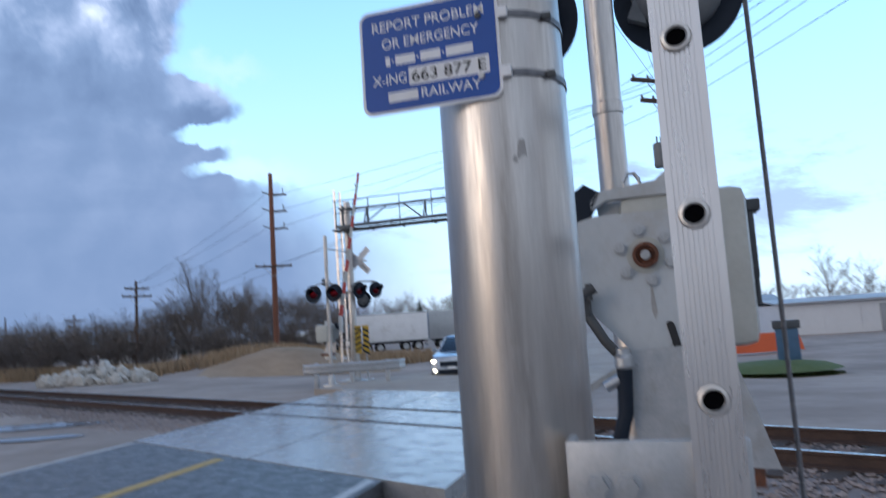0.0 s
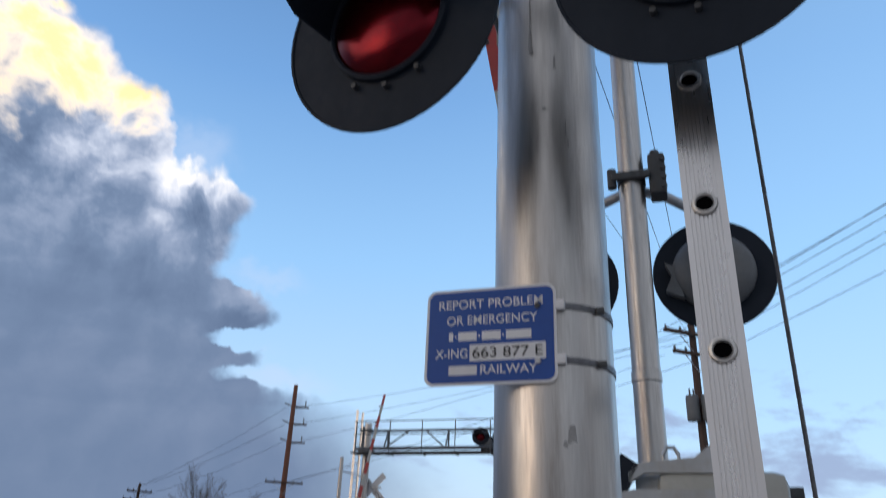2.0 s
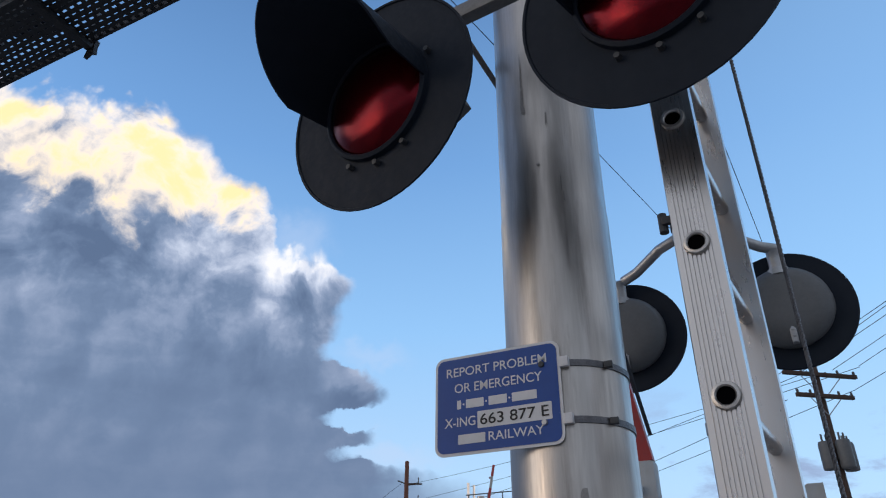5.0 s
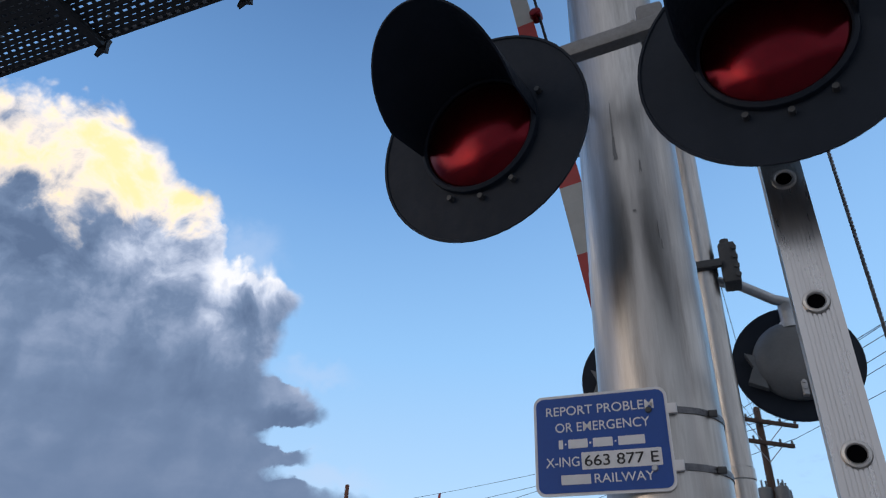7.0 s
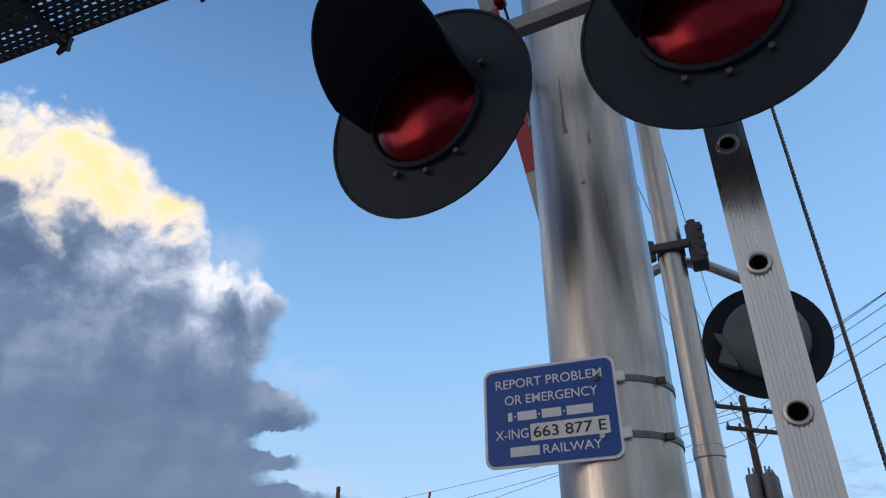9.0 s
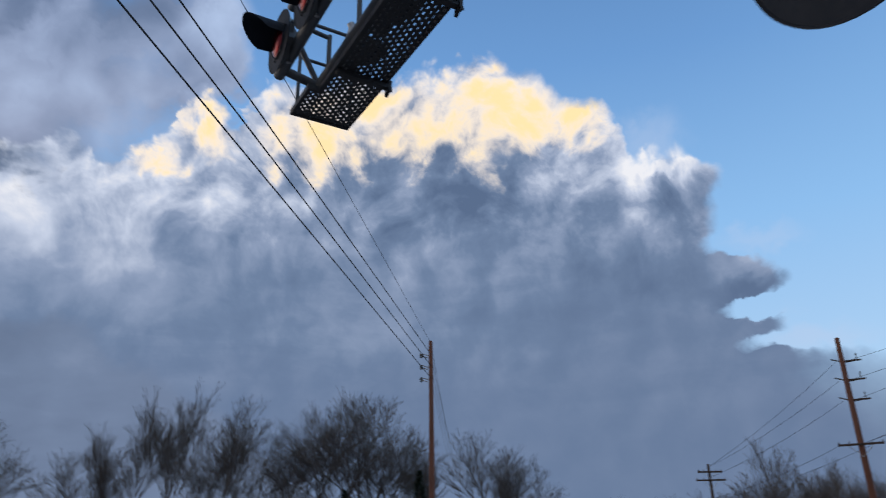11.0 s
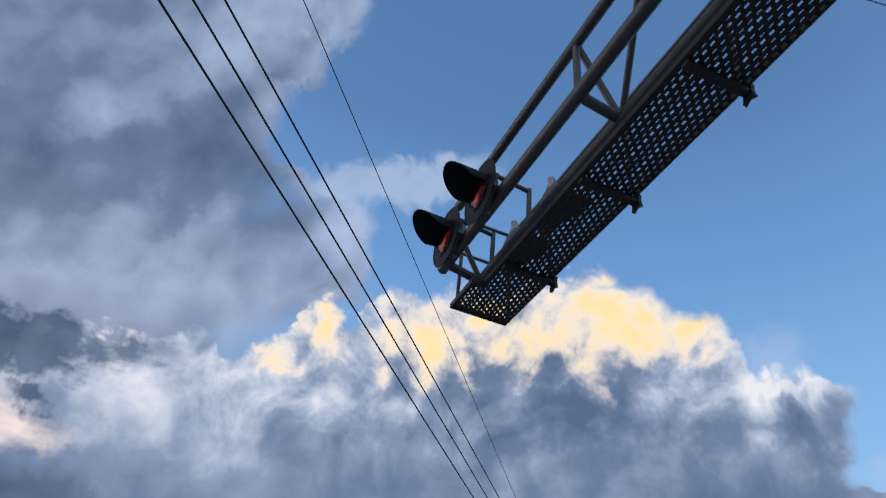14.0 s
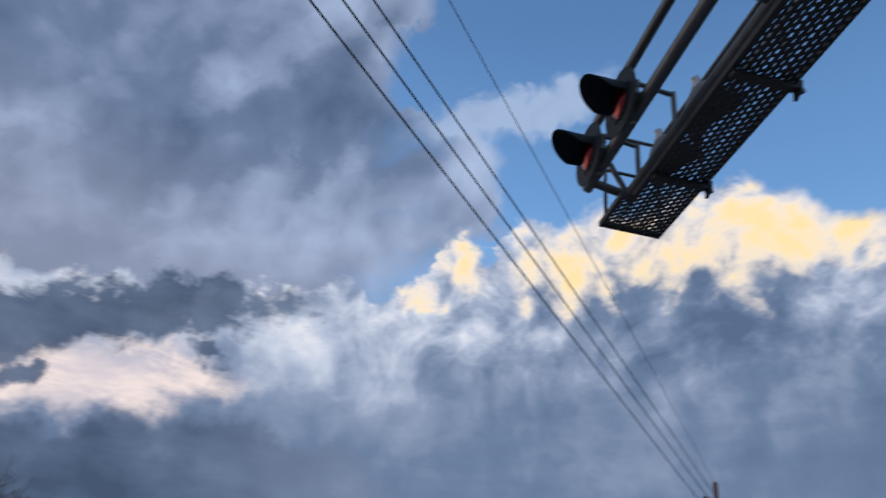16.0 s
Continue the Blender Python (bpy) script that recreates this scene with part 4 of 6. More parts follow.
    rung = flat_mesh("rung", lathe(B(), [(0.0155, 0), (0.0165, 0), (0.0165, 0.43), (0.0155, 0.43)], 20, pose(0, 0, 0, -90, 0, 0), close=True), LADDER)
    while z < 6.0:
        zz = 2.368 + 0.305 * round((z - 2.368) / 0.305)
        piece("rung", rung, lad, Matrix.Translation((0, 0.0, zz)))
        piece("collar", RUNG_COLLAR, lad, Matrix.Translation((0, -0.001, zz)))
        # solid black disc drawn in place of the shaded bore
        bm = cyl(B(), (0, -0.0012, zz), (0, 0.004, zz), 0.0172, seg=20)
        part("rung_bore", bm, BORE_SHADE, lad, "black disc for the shade inside the rung end")
        z += 0.305
    # ladder stand-off plate with its bolts
    bm = box(B(), 0.10, LADDER_X + 0.05, LADDER_Y + 0.035, LADDER_Y + 0.048, 1.235, 1.385, 0.003)
    box(bm, 0.10, 0.113, -0.10, LADDER_Y + 0.048, 1.235, 1.385, 0.003)
    box(bm, 0.10, LADDER_X + 0.05, LADDER_Y + 0.048, LADDER_Y + 0.12, 1.235, 1.245, 0.002)
    part("ladder_bracket", bm, GALV, top)
    for x in (0.15, 0.20):
        piece("bolt", BOLT, top, Matrix.Translation((x, LADDER_Y + 0.035, 1.31)))
    return top


def build_crossbuck(at, label):
    top = empty("crossbuck", at, label, "sign", "crossbucks")
    for a, dy, word in ((45, 0.006, "CROSSING"), (-45, 0.0, "RAILROAD")):
        turn = pose(0, 0, 0, 0, a, 0)
        bm = plate(B(), rounded(-0.61, 0.61, -0.115, 0.115, 0.01, 2), 0.004, pose(0, dy, 0) @ turn)
        blade = part("blade", bm, WHITE, top, "white blade with black letters", smooth=False)
        for half, x in ((word[:4], -0.36), (word[4:], 0.36)):
            lettering("lettering", half, 0.17, pose(0, dy - 0.0008, 0) @ turn @ pose(x, 0, 0), INK, blade, 0.40)
            lettering("lettering", half, 0.17, pose(0, dy + 0.0048, 0) @ pose(0, 0, 0, 0, 0, 180) @ turn @ pose(x, 0, 0), INK, blade, 0.40)
    part("clamp", box(B(), -0.36, 0.05, 0.012, 0.05, -0.03, 0.03, 0.004), GALV, top)
    return top


LIGHT_TURN = -5.0
LADDER_X, LADDER_Y = 0.352, -0.217
OVERHEAD = ((-5.0, 5.74), (-4.3, 5.74))


def ladder_rail():
    """Ribbed channel, web towards -y, holes left to the collars."""
    bm = B()
    prof = []
    w, n, g = 0.041, 8, 0.0013
    prof.append((-w + 0.0005, 0.0))
    for i in range(n):
        x = -0.028 + 0.055 * i / (n - 1)
        prof += [(x - g, 0.0), (x - g * 0.8, 0.0038), (x + g * 0.8, 0.0038), (x + g, 0.0)]
    prof += [(w, 0.0), (w, 0.034), (w - 0.004, 0.034), (w - 0.004, 0.005), (-w + 0.004, 0.005), (-w + 0.004, 0.034), (-w, 0.034), (-w, 0.0)]
    zs = (0.35, 6.9)
    a, b = [[bm.verts.new((x, y, z)) for x, y in prof] for z in zs]
    k = len(prof)
    for i in range(k):
        j = (i + 1) % k
        bm.faces.new((a[i], a[j], b[j], b[i]))
    return bm


def walkway_frame():
    bm = B()
    z0, z1 = WALK_Z - 0.01, WALK_Z + 0.045
    box(bm, -5.46, 0.35, 0.555, 0.575, z0, z1)
    box(bm, -5.0, 0.35, 0.08, 0.10, z0, z1)
    box(bm, -5.49, -5.46, -0.02, 0.575, z0, z1)
    box(bm, -5.46, -5.02, -0.02, 0.0, z0, z1)
    box(bm, -5.03, -5.0, -0.02, 0.10, z0, z1)
    return bm


def pierced_planks():
    """Strips with rows of slots: solid lanes joined by short bridges."""
    verts, faces = [], []

    def quad(x0, x1, y0, y1):
        z = WALK_Z + 0.006
        i = len(verts)
        verts.extend([(x0, y0, z), (x1, y0, z), (x1, y1, z), (x0, y1, z), (x0, y0, z - 0.007), (x1, y0, z - 0.007), (x1, y1, z - 0.007), (x0, y1, z - 0.007)])
        faces.extend([(i, i + 1, i + 2, i + 3), (i + 7, i + 6, i + 5, i + 4), (i, i + 4, i + 5, i + 1), (i + 1, i + 5, i + 6, i + 2), (i + 2, i + 6, i + 7, i + 3), (i + 3, i + 7, i + 4, i)])
    def field(x0, x1, y0, y1, lanes, step):
        dy = (y1 - y0) / lanes
        for k in range(lanes):
            ya = y0 + k * dy
            wide = (0.78, 0.56, 0.76)[k % 3]
            quad(x0, x1, ya, ya + dy * wide)
            x = x0 + (step / 2 if k % 2 else 0)
            while x < x1 - 0.02:
                quad(x, min(x + step * 0.46, x1), ya + dy * wide, ya + dy)
                x += step
    field(-5.46, 0.35, 0.10, 0.555, 11, 0.072)
    field(-5.46, -5.03, 0.0, 0.10, 3, 0.072)
    me = bpy.data.meshes.new("walkway_planks")
    me.from_pydata(verts, [], faces)
    bm = B()
    bm.from_mesh(me)
    return bm


# ---------------------------------------------------------------- crossing gate
GATE_X, GATE_Y = 0.14, 1.62


def build_gate(at):
    top = empty("crossing_gate", at @ pose(GATE_X, GATE_Y, 0), "grey crossing gate with upright red and white arm", "crossing gate")
    bm = lathe(B(), [(0.062, 0.0), (0.062, 2.45), (0.066, 2.455), (0.066, 2.50), (0.062, 2.505), (0.062, 5.05), (0.0, 5.08)], 40)
    part("gate_mast", bm, MAST, top, "slim weathered aluminium tube")
    bm = box(B(), -0.2, 0.2, -0.2, 0.2, -0.2, 0.06, 0.01)
    lathe(bm, [(0.12, 0.06), (0.12, 0.3), (0.08, 0.36), (0.062, 0.36)], 28)
    part("base", bm, GALV, top)
    zc = 3.08
    for s in (-1, 1):
        light_head(top, pose(s * 0.38 - 0.03, 0.34, zc, 0, 0, 180))
    bm = B()
    tube(bm, [(-0.38, 0.27, zc + 0.28), (-0.30, 0.24, zc + 0.30), (-0.16, 0.16, zc + 0.36), (-0.06, 0.12, zc + 0.38), (0.06, 0.12, zc + 0.38), (0.16, 0.16, zc + 0.36), (0.30, 0.24, zc + 0.30), (0.38, 0.27, zc + 0.28)], 0.026, 12)
    part("crossarm", bm, GALV, top)
    bm = box(B(), 0.085, 0.165, -0.06, 0.06, zc + 0.28, zc + 0.50, 0.015)
    box(bm, -0.09, 0.09, -0.085, -0.058, zc + 0.36, zc + 0.40, 0.004)
    cyl(bm, (0, 0, zc + 0.355), (0, 0, zc + 0.405), 0.068, seg=24)
    cyl(bm, (-0.09, -0.05, zc + 0.33), (-0.09, -0.05, zc + 0.43), 0.022, seg=12)
    for k in range(4):
        cyl(bm, (0.155, -0.07, zc + 0.31 + 0.05 * k), (0.155, -0.05, zc + 0.31 + 0.05 * k), 0.013, seg=8)
    cyl(bm, (0.12, 0.0, zc + 0.50), (0.12, 0.0, zc + 0.54), 0.022, seg=12)
    part("junction_box", bm, DARKGREY, top, "dark cast junction box and clamp")
    # mechanism housing
    mech = part("mechanism", box(B(), 0.02, 0.47, -0.36, 0.10, 1.46, 2.04, 0.05), COVER, top, "tan-grey cast gate machine housing")
    bm = box(B(), 0.465, 0.505, -0.20, -0.10, 1.70, 1.98, 0.008)
    cyl(bm, (0.495, -0.15, 1.60), (0.495, -0.15, 1.74), 0.012, seg=8)
    box(bm, 0.45, 0.53, -0.21, -0.08, 1.955, 2.0, 0.006)
    part("latch", bm, DARKGREY, mech)
    bm = plate(B(), [(-0.17, 1.90), (-0.15, 1.945), (-0.06, 1.965), (0.31, 1.965), (0.31, 1.45), (0.04, 1.45), (-0.02, 1.52), (-0.17, 1.68)], 0.02, Matrix.Translation((0, -0.42, 0)))
    side = part("side_plate", bm, PLATE, top, "scuffed pale grey side plate", smooth=False)
    hub = Vector((0.105, -0.42, 1.805))
    bm = cyl(B(), hub, hub + Vector((0, -0.006, 0)), 0.066, seg=28)
    part("hub_plate", bm, COVER, side, "pale worn ring under the shaft")
    bm = lathe(B(), [(0.046, 0.0), (0.046, 0.022), (0.034, 0.024), (0.031, 0.008), (0.0, 0.008)], 28, Matrix.Translation(hub + Vector((0, -0.006, 0))) @ pose(0, 0, 0, 90, 0, 0))
    part("hub_ring", bm, RUST, side, "rust-red shaft ring")
    bm = cyl(B(), hub + Vector((0, -0.012, 0)), hub + Vector((0, -0.034, 0)), 0.019, 0.017, 12)
    part("shaft_end", bm, GALV, side)
    for k in range(6):
        a = radians(100 + 60 * k)
        piece("bolt", BOLT, side, Matrix.Translation(hub + Vector((0.092 * math.cos(a), 0, 0.092 * math.sin(a)))))
    bm = plate(B(), [(0.112, 1.70), (0.118, 1.70), (0.128, 1.60), (0.118, 1.57), (0.108, 1.61)], 0.001, Matrix.Translation((0, -0.4215, 0)))
    part("rust_run", bm, RUSTSTAIN, side, "faint rust run below the shaft", smooth=False)
    # adjusting slot: not cut, its inner shade laid on as a black plate
    bm = plate(B(), [(x + (z - 1.5) * -0.22, z) for x, z in rounded(0.165, 0.192, 1.455, 1.565, 0.0125, 4)], 0.004, Matrix.Translation((0, -0.4235, 0)))
    part("slot", bm, INK, side, "black plate for the shaded adjusting slot", smooth=False)
    bm = plate(B(), [(-0.01, 1.445), (0.03, 1.47), (0.34, 1.485), (0.40, 1.30), (0.47, 1.06), (0.03, 1.09)], 0.012, Matrix.Translation((0, -0.47, 0)))
    low = part("lower_plate", bm, GALV, top, "galvanised lower guard plate", smooth=False)
    for x, z in ((0.025, 1.42), (0.215, 1.335)):
        piece("bolt", BOLT, low, Matrix.Translation((x, -0.47, z)))
    bm = box(B(), 0.03, 0.42, -0.46, -0.10, 1.0, 1.075, 0.006)
    part("rusty_bar", bm, RUST, top, "rusty steel support bar")
    bm = box(B(), 0.03, 0.36, -0.44, -0.30, 0.86, 0.97, 0.006)
    part("lower_bracket", bm, GALV, top)
    bm = box(B(), -0.06, 0.30, -0.30, 0.05, 1.94, 2.03, 0.012)
    plate(bm, [(-0.08, 2.03), (-0.05, 2.065), (0.16, 2.085), (0.27, 2.17), (0.32, 2.17), (0.32, 1.98), (0.26, 1.98), (0.25, 2.03), (-0.02, 2.03), (-0.08, 1.995)], 0.05, Matrix.Translation((0, -0.36, 0)))
    part("bracket_casting", bm, PLATE, top, "grey bracket casting over the machine")
    bm = tube(B(), [(0.05, -0.33, 2.06), (0.05, -0.33, 2.10), (0.065, -0.33, 2.125), (0.09, -0.33, 2.125), (0.105, -0.33, 2.10), (0.105, -0.33, 2.07)], 0.008, 8)
    part("lifting_eye", bm, GALV, top)
    # black bar handle, linkage and hose
    bm = tube(B(), [(-0.145, -0.50, 1.845), (-0.165, -0.50, 1.85), (-0.178, -0.50, 1.83), (-0.178, -0.50, 1.46), (-0.172, -0.50, 1.425), (-0.15, -0.50, 1.42)], 0.010, 8)
    part("bar_handle", bm, BLACK, top)
    bm = B()
    tube(bm, [(-0.135, -0.46, 1.64), (-0.10, -0.47, 1.58), (-0.06, -0.48, 1.51), (-0.01, -0.48, 1.45)], 0.018, 10)
    box(bm, -0.165, -0.10, -0.49, -0.43, 1.60, 1.68, 0.01)
    cyl(bm, (-0.13, -0.50, 1.67), (-0.08, -0.50, 1.70), 0.020, seg=10)
    cyl(bm, (-0.10, -0.50, 1.655), (-0.10, -0.50, 1.715), 0.012, seg=8)
    part("linkage", bm, DARKGREY, top)
    bm = tube(B(), [(0.0, -0.50, 1.42), (-0.005, -0.50, 1.34), (-0.01, -0.50, 1.26), (-0.035, -0.50, 1.17), (-0.03, -0.49, 1.13)], 0.027, 12)
    part("hose", bm, BLACK, top, "black rubber hose")
    bm = lathe(B(), [(0.026, 0), (0.034, 0.01), (0.034, 0.04), (0.024, 0.05), (0.024, 0.07), (0, 0.075)], 16, pose(0.0, -0.50, 1.41))
    cyl(bm, (-0.07, -0.50, 1.35), (-0.02, -0.50, 1.375), 0.020, seg=10)
    part("hose_fitting", bm, GALV, top)
    for z in (1.05, 0.7):
        part("collar", cyl(B(), (0, 0, z), (0, 0, z + 0.06), 0.075, seg=24), GALV, top)
    # gate arm, nearly upright, with alternating bands
    a0, a1 = Vector((-0.30, -0.30, 2.30)), Vector((-1.08, -0.66, 7.25))
    d = (a1 - a0).normalized()
    bands = 13
    for k in range(bands):
        p, q = a0 + (a1 - a0) * (k / bands), a0 + (a1 - a0) * ((k + 1) / bands)
        w0, w1 = 0.066 - 0.030 * k / bands, 0.066 - 0.030 * (k + 1) / bands
        bm = B()
        side_v, deep = Vector((0.98, 0, 0.155)), Vector((0, 1, 0))
        lo = [bm.verts.new(p + side_v * sx * w0 + deep * sy * 0.02) for sx, sy in ((-1, -1), (1, -1), (1, 1), (-1, 1))]
        hi = [bm.verts.new(q + side_v * sx * w1 + deep * sy * 0.02) for sx, sy in ((-1, -1), (1, -1), (1, 1), (-1, 1))]
        for i in range(4):
            j = (i + 1) % 4
            bm.faces.new((lo[i], lo[j], hi[j], hi[i]))
        bm.faces.new(lo[::-1])
        bm.faces.new(hi)
        part("arm_band", bm, ARM_RED if k % 2 == 0 else ARM_GREY, top, "red reflective band" if k % 2 == 0 else "greyed white band", smooth=False)
    bm = box(B(), -0.37, -0.23, -0.33, -0.25, 1.75, 2.31, 0.02)
    cyl(bm, (-0.30, -0.36, 2.2), (-0.30, -0.30, 2.2), 0.02, seg=8)
    part("arm_socket", bm, PLATE, top)
    bm = plate(B(), [(-0.30, 1.95), (-0.10, 2.10), (-0.04, 2.06), (-0.16, 1.85)], 0.08, Matrix.Translation((0, -0.36, 0)))
    part("arm_hinge", bm, BLACK, top)
    bm = tube(B(), [a0 + Vector((0.07, -0.03, 0.1)) + d * s + Vector((0.006 * math.sin(s * 9), 0, 0)) for s in (0, 0.5, 1.0, 1.6, 2.2, 3.0, 4.0)], 0.008, 6)
    part("arm_cable", bm, BLACK, top, "black lamp cable along the arm")
    for s in (2.75, 4.6):
        c = a0 + d * s + Vector((0.075, -0.02, 0))
        bm = lathe(B(), [(0.0, -0.035), (0.034, -0.03), (0.036, 0.0), (0.034, 0.03), (0.0, 0.035)], 16, Matrix.Translation(c) @ pose(0, 0, 0, 90, 0, 0))
        part("arm_lamp", bm, LENS, top, "small red arm lamp")
    # small stay between the two masts
    bm = cyl(B(), (0, 0, 4.62), (-GATE_X, -GATE_Y + 0.1, 4.62), 0.02, seg=8)
    part("stay", bm, GALV, top)
    return top


# ---------------------------------------------------------------- notice
def build_sign():
    m = NEAR @ pose(-0.114, -0.142, 2.143, 0, SIGN_ROLL, 0) @ Matrix.Scale(0.96, 4)
    s = empty("sign", m, "blue and white notice plate clamped to the mast", "sign")
    face = part("plate", plate(B(), rounded(-0.1525, 0.1525, -0.1145, 0.1145, 0.022), 0.002), WHITE, s, "white plate edge", smooth=False)
    part("face", plate(B(), rounded(-0.146, 0.146, -0.108, 0.108, 0.017), 0.0012, Matrix.Translation((0, -0.0012, 0))), BLUE, s, "blue printed face", smooth=False)
    T = 0.0017
    lettering("lettering", "REPORT PROBLEM", 0.030, pose(0.0, -T, 0.076), WHITE, s, 0.245)
    lettering("lettering", "OR EMERGENCY", 0.030, pose(0.004, -T, 0.037), WHITE, s, 0.212)
    lettering("lettering", "X-ING", 0.030, pose(-0.089, -T, -0.041), WHITE, s, 0.076)
    part("number_panel", plate(B(), rounded(-0.046, 0.128, -0.060, -0.022, 0.002, 2), 0.0006, Matrix.Translation((0, -0.0019, 0))), WHITE, s, "white number panel", smooth=False)
    lettering("lettering", "663 877 E", 0.034, pose(0.041, -0.0024, -0.041), INK, s, 0.160)
    # unlettered bars
    x = -0.096
    for w in (0.010, 0.004, 0.044, 0.004, 0.044, 0.004, 0.058):
        h = 0.010 if w > 0.006 else 0.002
        part("bar", plate(B(), rounded(x, x + w, -0.0015 - h, -0.0015 + h, 0.0008, 1), 0.0006, Matrix.Translation((0, -T - 0.0002, 0))), WHITE, s, smooth=False)
        x += w + 0.004
    part("bar", plate(B(), rounded(-0.094, -0.028, -0.091, -0.070, 0.001, 1), 0.0006, Matrix.Translation((0, -T - 0.0002, 0))), WHITE, s, smooth=False)
    lettering("lettering", "RAILWAY", 0.028, pose(0.044, -T, -0.080), WHITE, s, 0.128)
    for z in (0.062, -0.066):
        bm = cyl(B(), (0.110, -0.001, z), (0.110, -0.006, z), 0.0075, 0.006, 10)
        part("bolt", bm, GALV if z < 0 else DARKGREY, s)
    inv = (pose(-0.114, -0.142, 2.143, 0, SIGN_ROLL, 0) @ Matrix.Scale(0.96, 4)).inverted()
    for z in (2.203, 2.083):
        bm = lathe(B(), [(0.1355, z - 0.007), (0.1375, z - 0.007), (0.1375, z + 0.007), (0.1355, z + 0.007)], 56, inv, close=True)
        band = part("band", bm, STEEL, s, "steel strap round the mast")
        bm = box(B(), 0.100, 0.118, -0.098, -0.086, z - 0.007, z + 0.007, 0.002, inv @ pose(0, 0, 0, 0, 0, 6))
        part("band_clamp", bm, DARKGREY, band)
        bm = box(B(), 0.030, 0.050, -0.1435, -0.130, z - 0.011, z + 0.011, 0.002, inv)
        part("band_bracket", bm, WHITE, band)
    return s


SIGN_ROLL = 0.0


# ---------------------------------------------------------------- poles and wires
def polar(az, d, z=0.0):
    """A place at a bearing (degrees to the left of +y) and distance from the signal."""
    return Vector((-0.15 - d * math.sin(radians(az)), -1.42 + d * math.cos(radians(az)), z))


INSUL = flat_mesh("insulator", lathe(B(), [(0.015, 0), (0.05, 0.02), (0.03, 0.04), (0.05, 0.06), (0.03, 0.08), (0.045, 0.10), (0.02, 0.13), (0, 0.135)], 10), INSULATOR)


def utility_pole(x, y, z0, top, arms, label, turn=0.0, r=0.15, mat=None, brackets=(), lean=0.0, name="utility_pole"):
    p = empty(name, pose(x, y, z0, 0, lean, turn), label, "utility pole")
    h = top - z0
    part("pole", lathe(B(), [(r, -0.4), (r * 0.95, h * 0.3), (r * 0.68, h - 0.05), (r * 0.5, h), (0, h)], 14), mat or POLEWOOD, p)
    for za, half in arms:
        z = za - z0
        bm = box(B(), -half, half, -r - 0.11, -r + 0.01, z - 0.06, z + 0.06, 0.008)
        arm = part("crossarm", bm, POLEWOOD, p)
        bm = B()
        for s in (-1, 1):
            cyl(bm, (s * half * 0.55, -r - 0.05, z - 0.05), (0, -r, z - 0.6 * half), 0.015, seg=6)
        part("brace", bm, GALV, arm)
        for s in (-0.95, -0.5, 0.5, 0.95):
            piece("insulator", INSUL, arm, Matrix.Translation((s * half, -r - 0.05, z + 0.06)))
    for za in brackets:
        z = za - z0
        bm = box(B(), 0.05, 1.05, -0.05, 0.05, z - 0.05, z + 0.05, 0.01)
        cyl(bm, (0.95, 0, z + 0.0), (0.1, 0, z - 0.10), 0.02, seg=6)
        part("bracket", bm, POLEWOOD, p)
        part("insulator", lathe(B(), [(0.03, 0), (0.06, 0.1), (0.03, 0.2), (0.06, 0.3), (0.03, 0.4), (0.06, 0.5), (0.02, 0.6)], 8, pose(-0.05, 0, z, 0, -70, 0)), INSULATOR, p)
        part("insulator", lathe(B(), [(0.02, 0), (0.05, 0.1), (0.02, 0.2), (0.05, 0.3), (0.02, 0.4)], 8, pose(0.8, 0, z + 0.05)), INSULATOR, p)
    return p


def wire(a, b, r=0.008, sag=0.15, name="overhead_wire", label="black overhead wire between poles", steps=14):
    a, b = Vector(a), Vector(b)
    pts = [a.lerp(b, k / steps) - Vector((0, 0, sag * 4 * (k / steps) * (1 - k / steps))) for k in range(steps + 1)]
    ob = part(name, tube(B(), pts, r, 6), WIRE)
    return tagged(ob, label, "wire", "overhead wires")


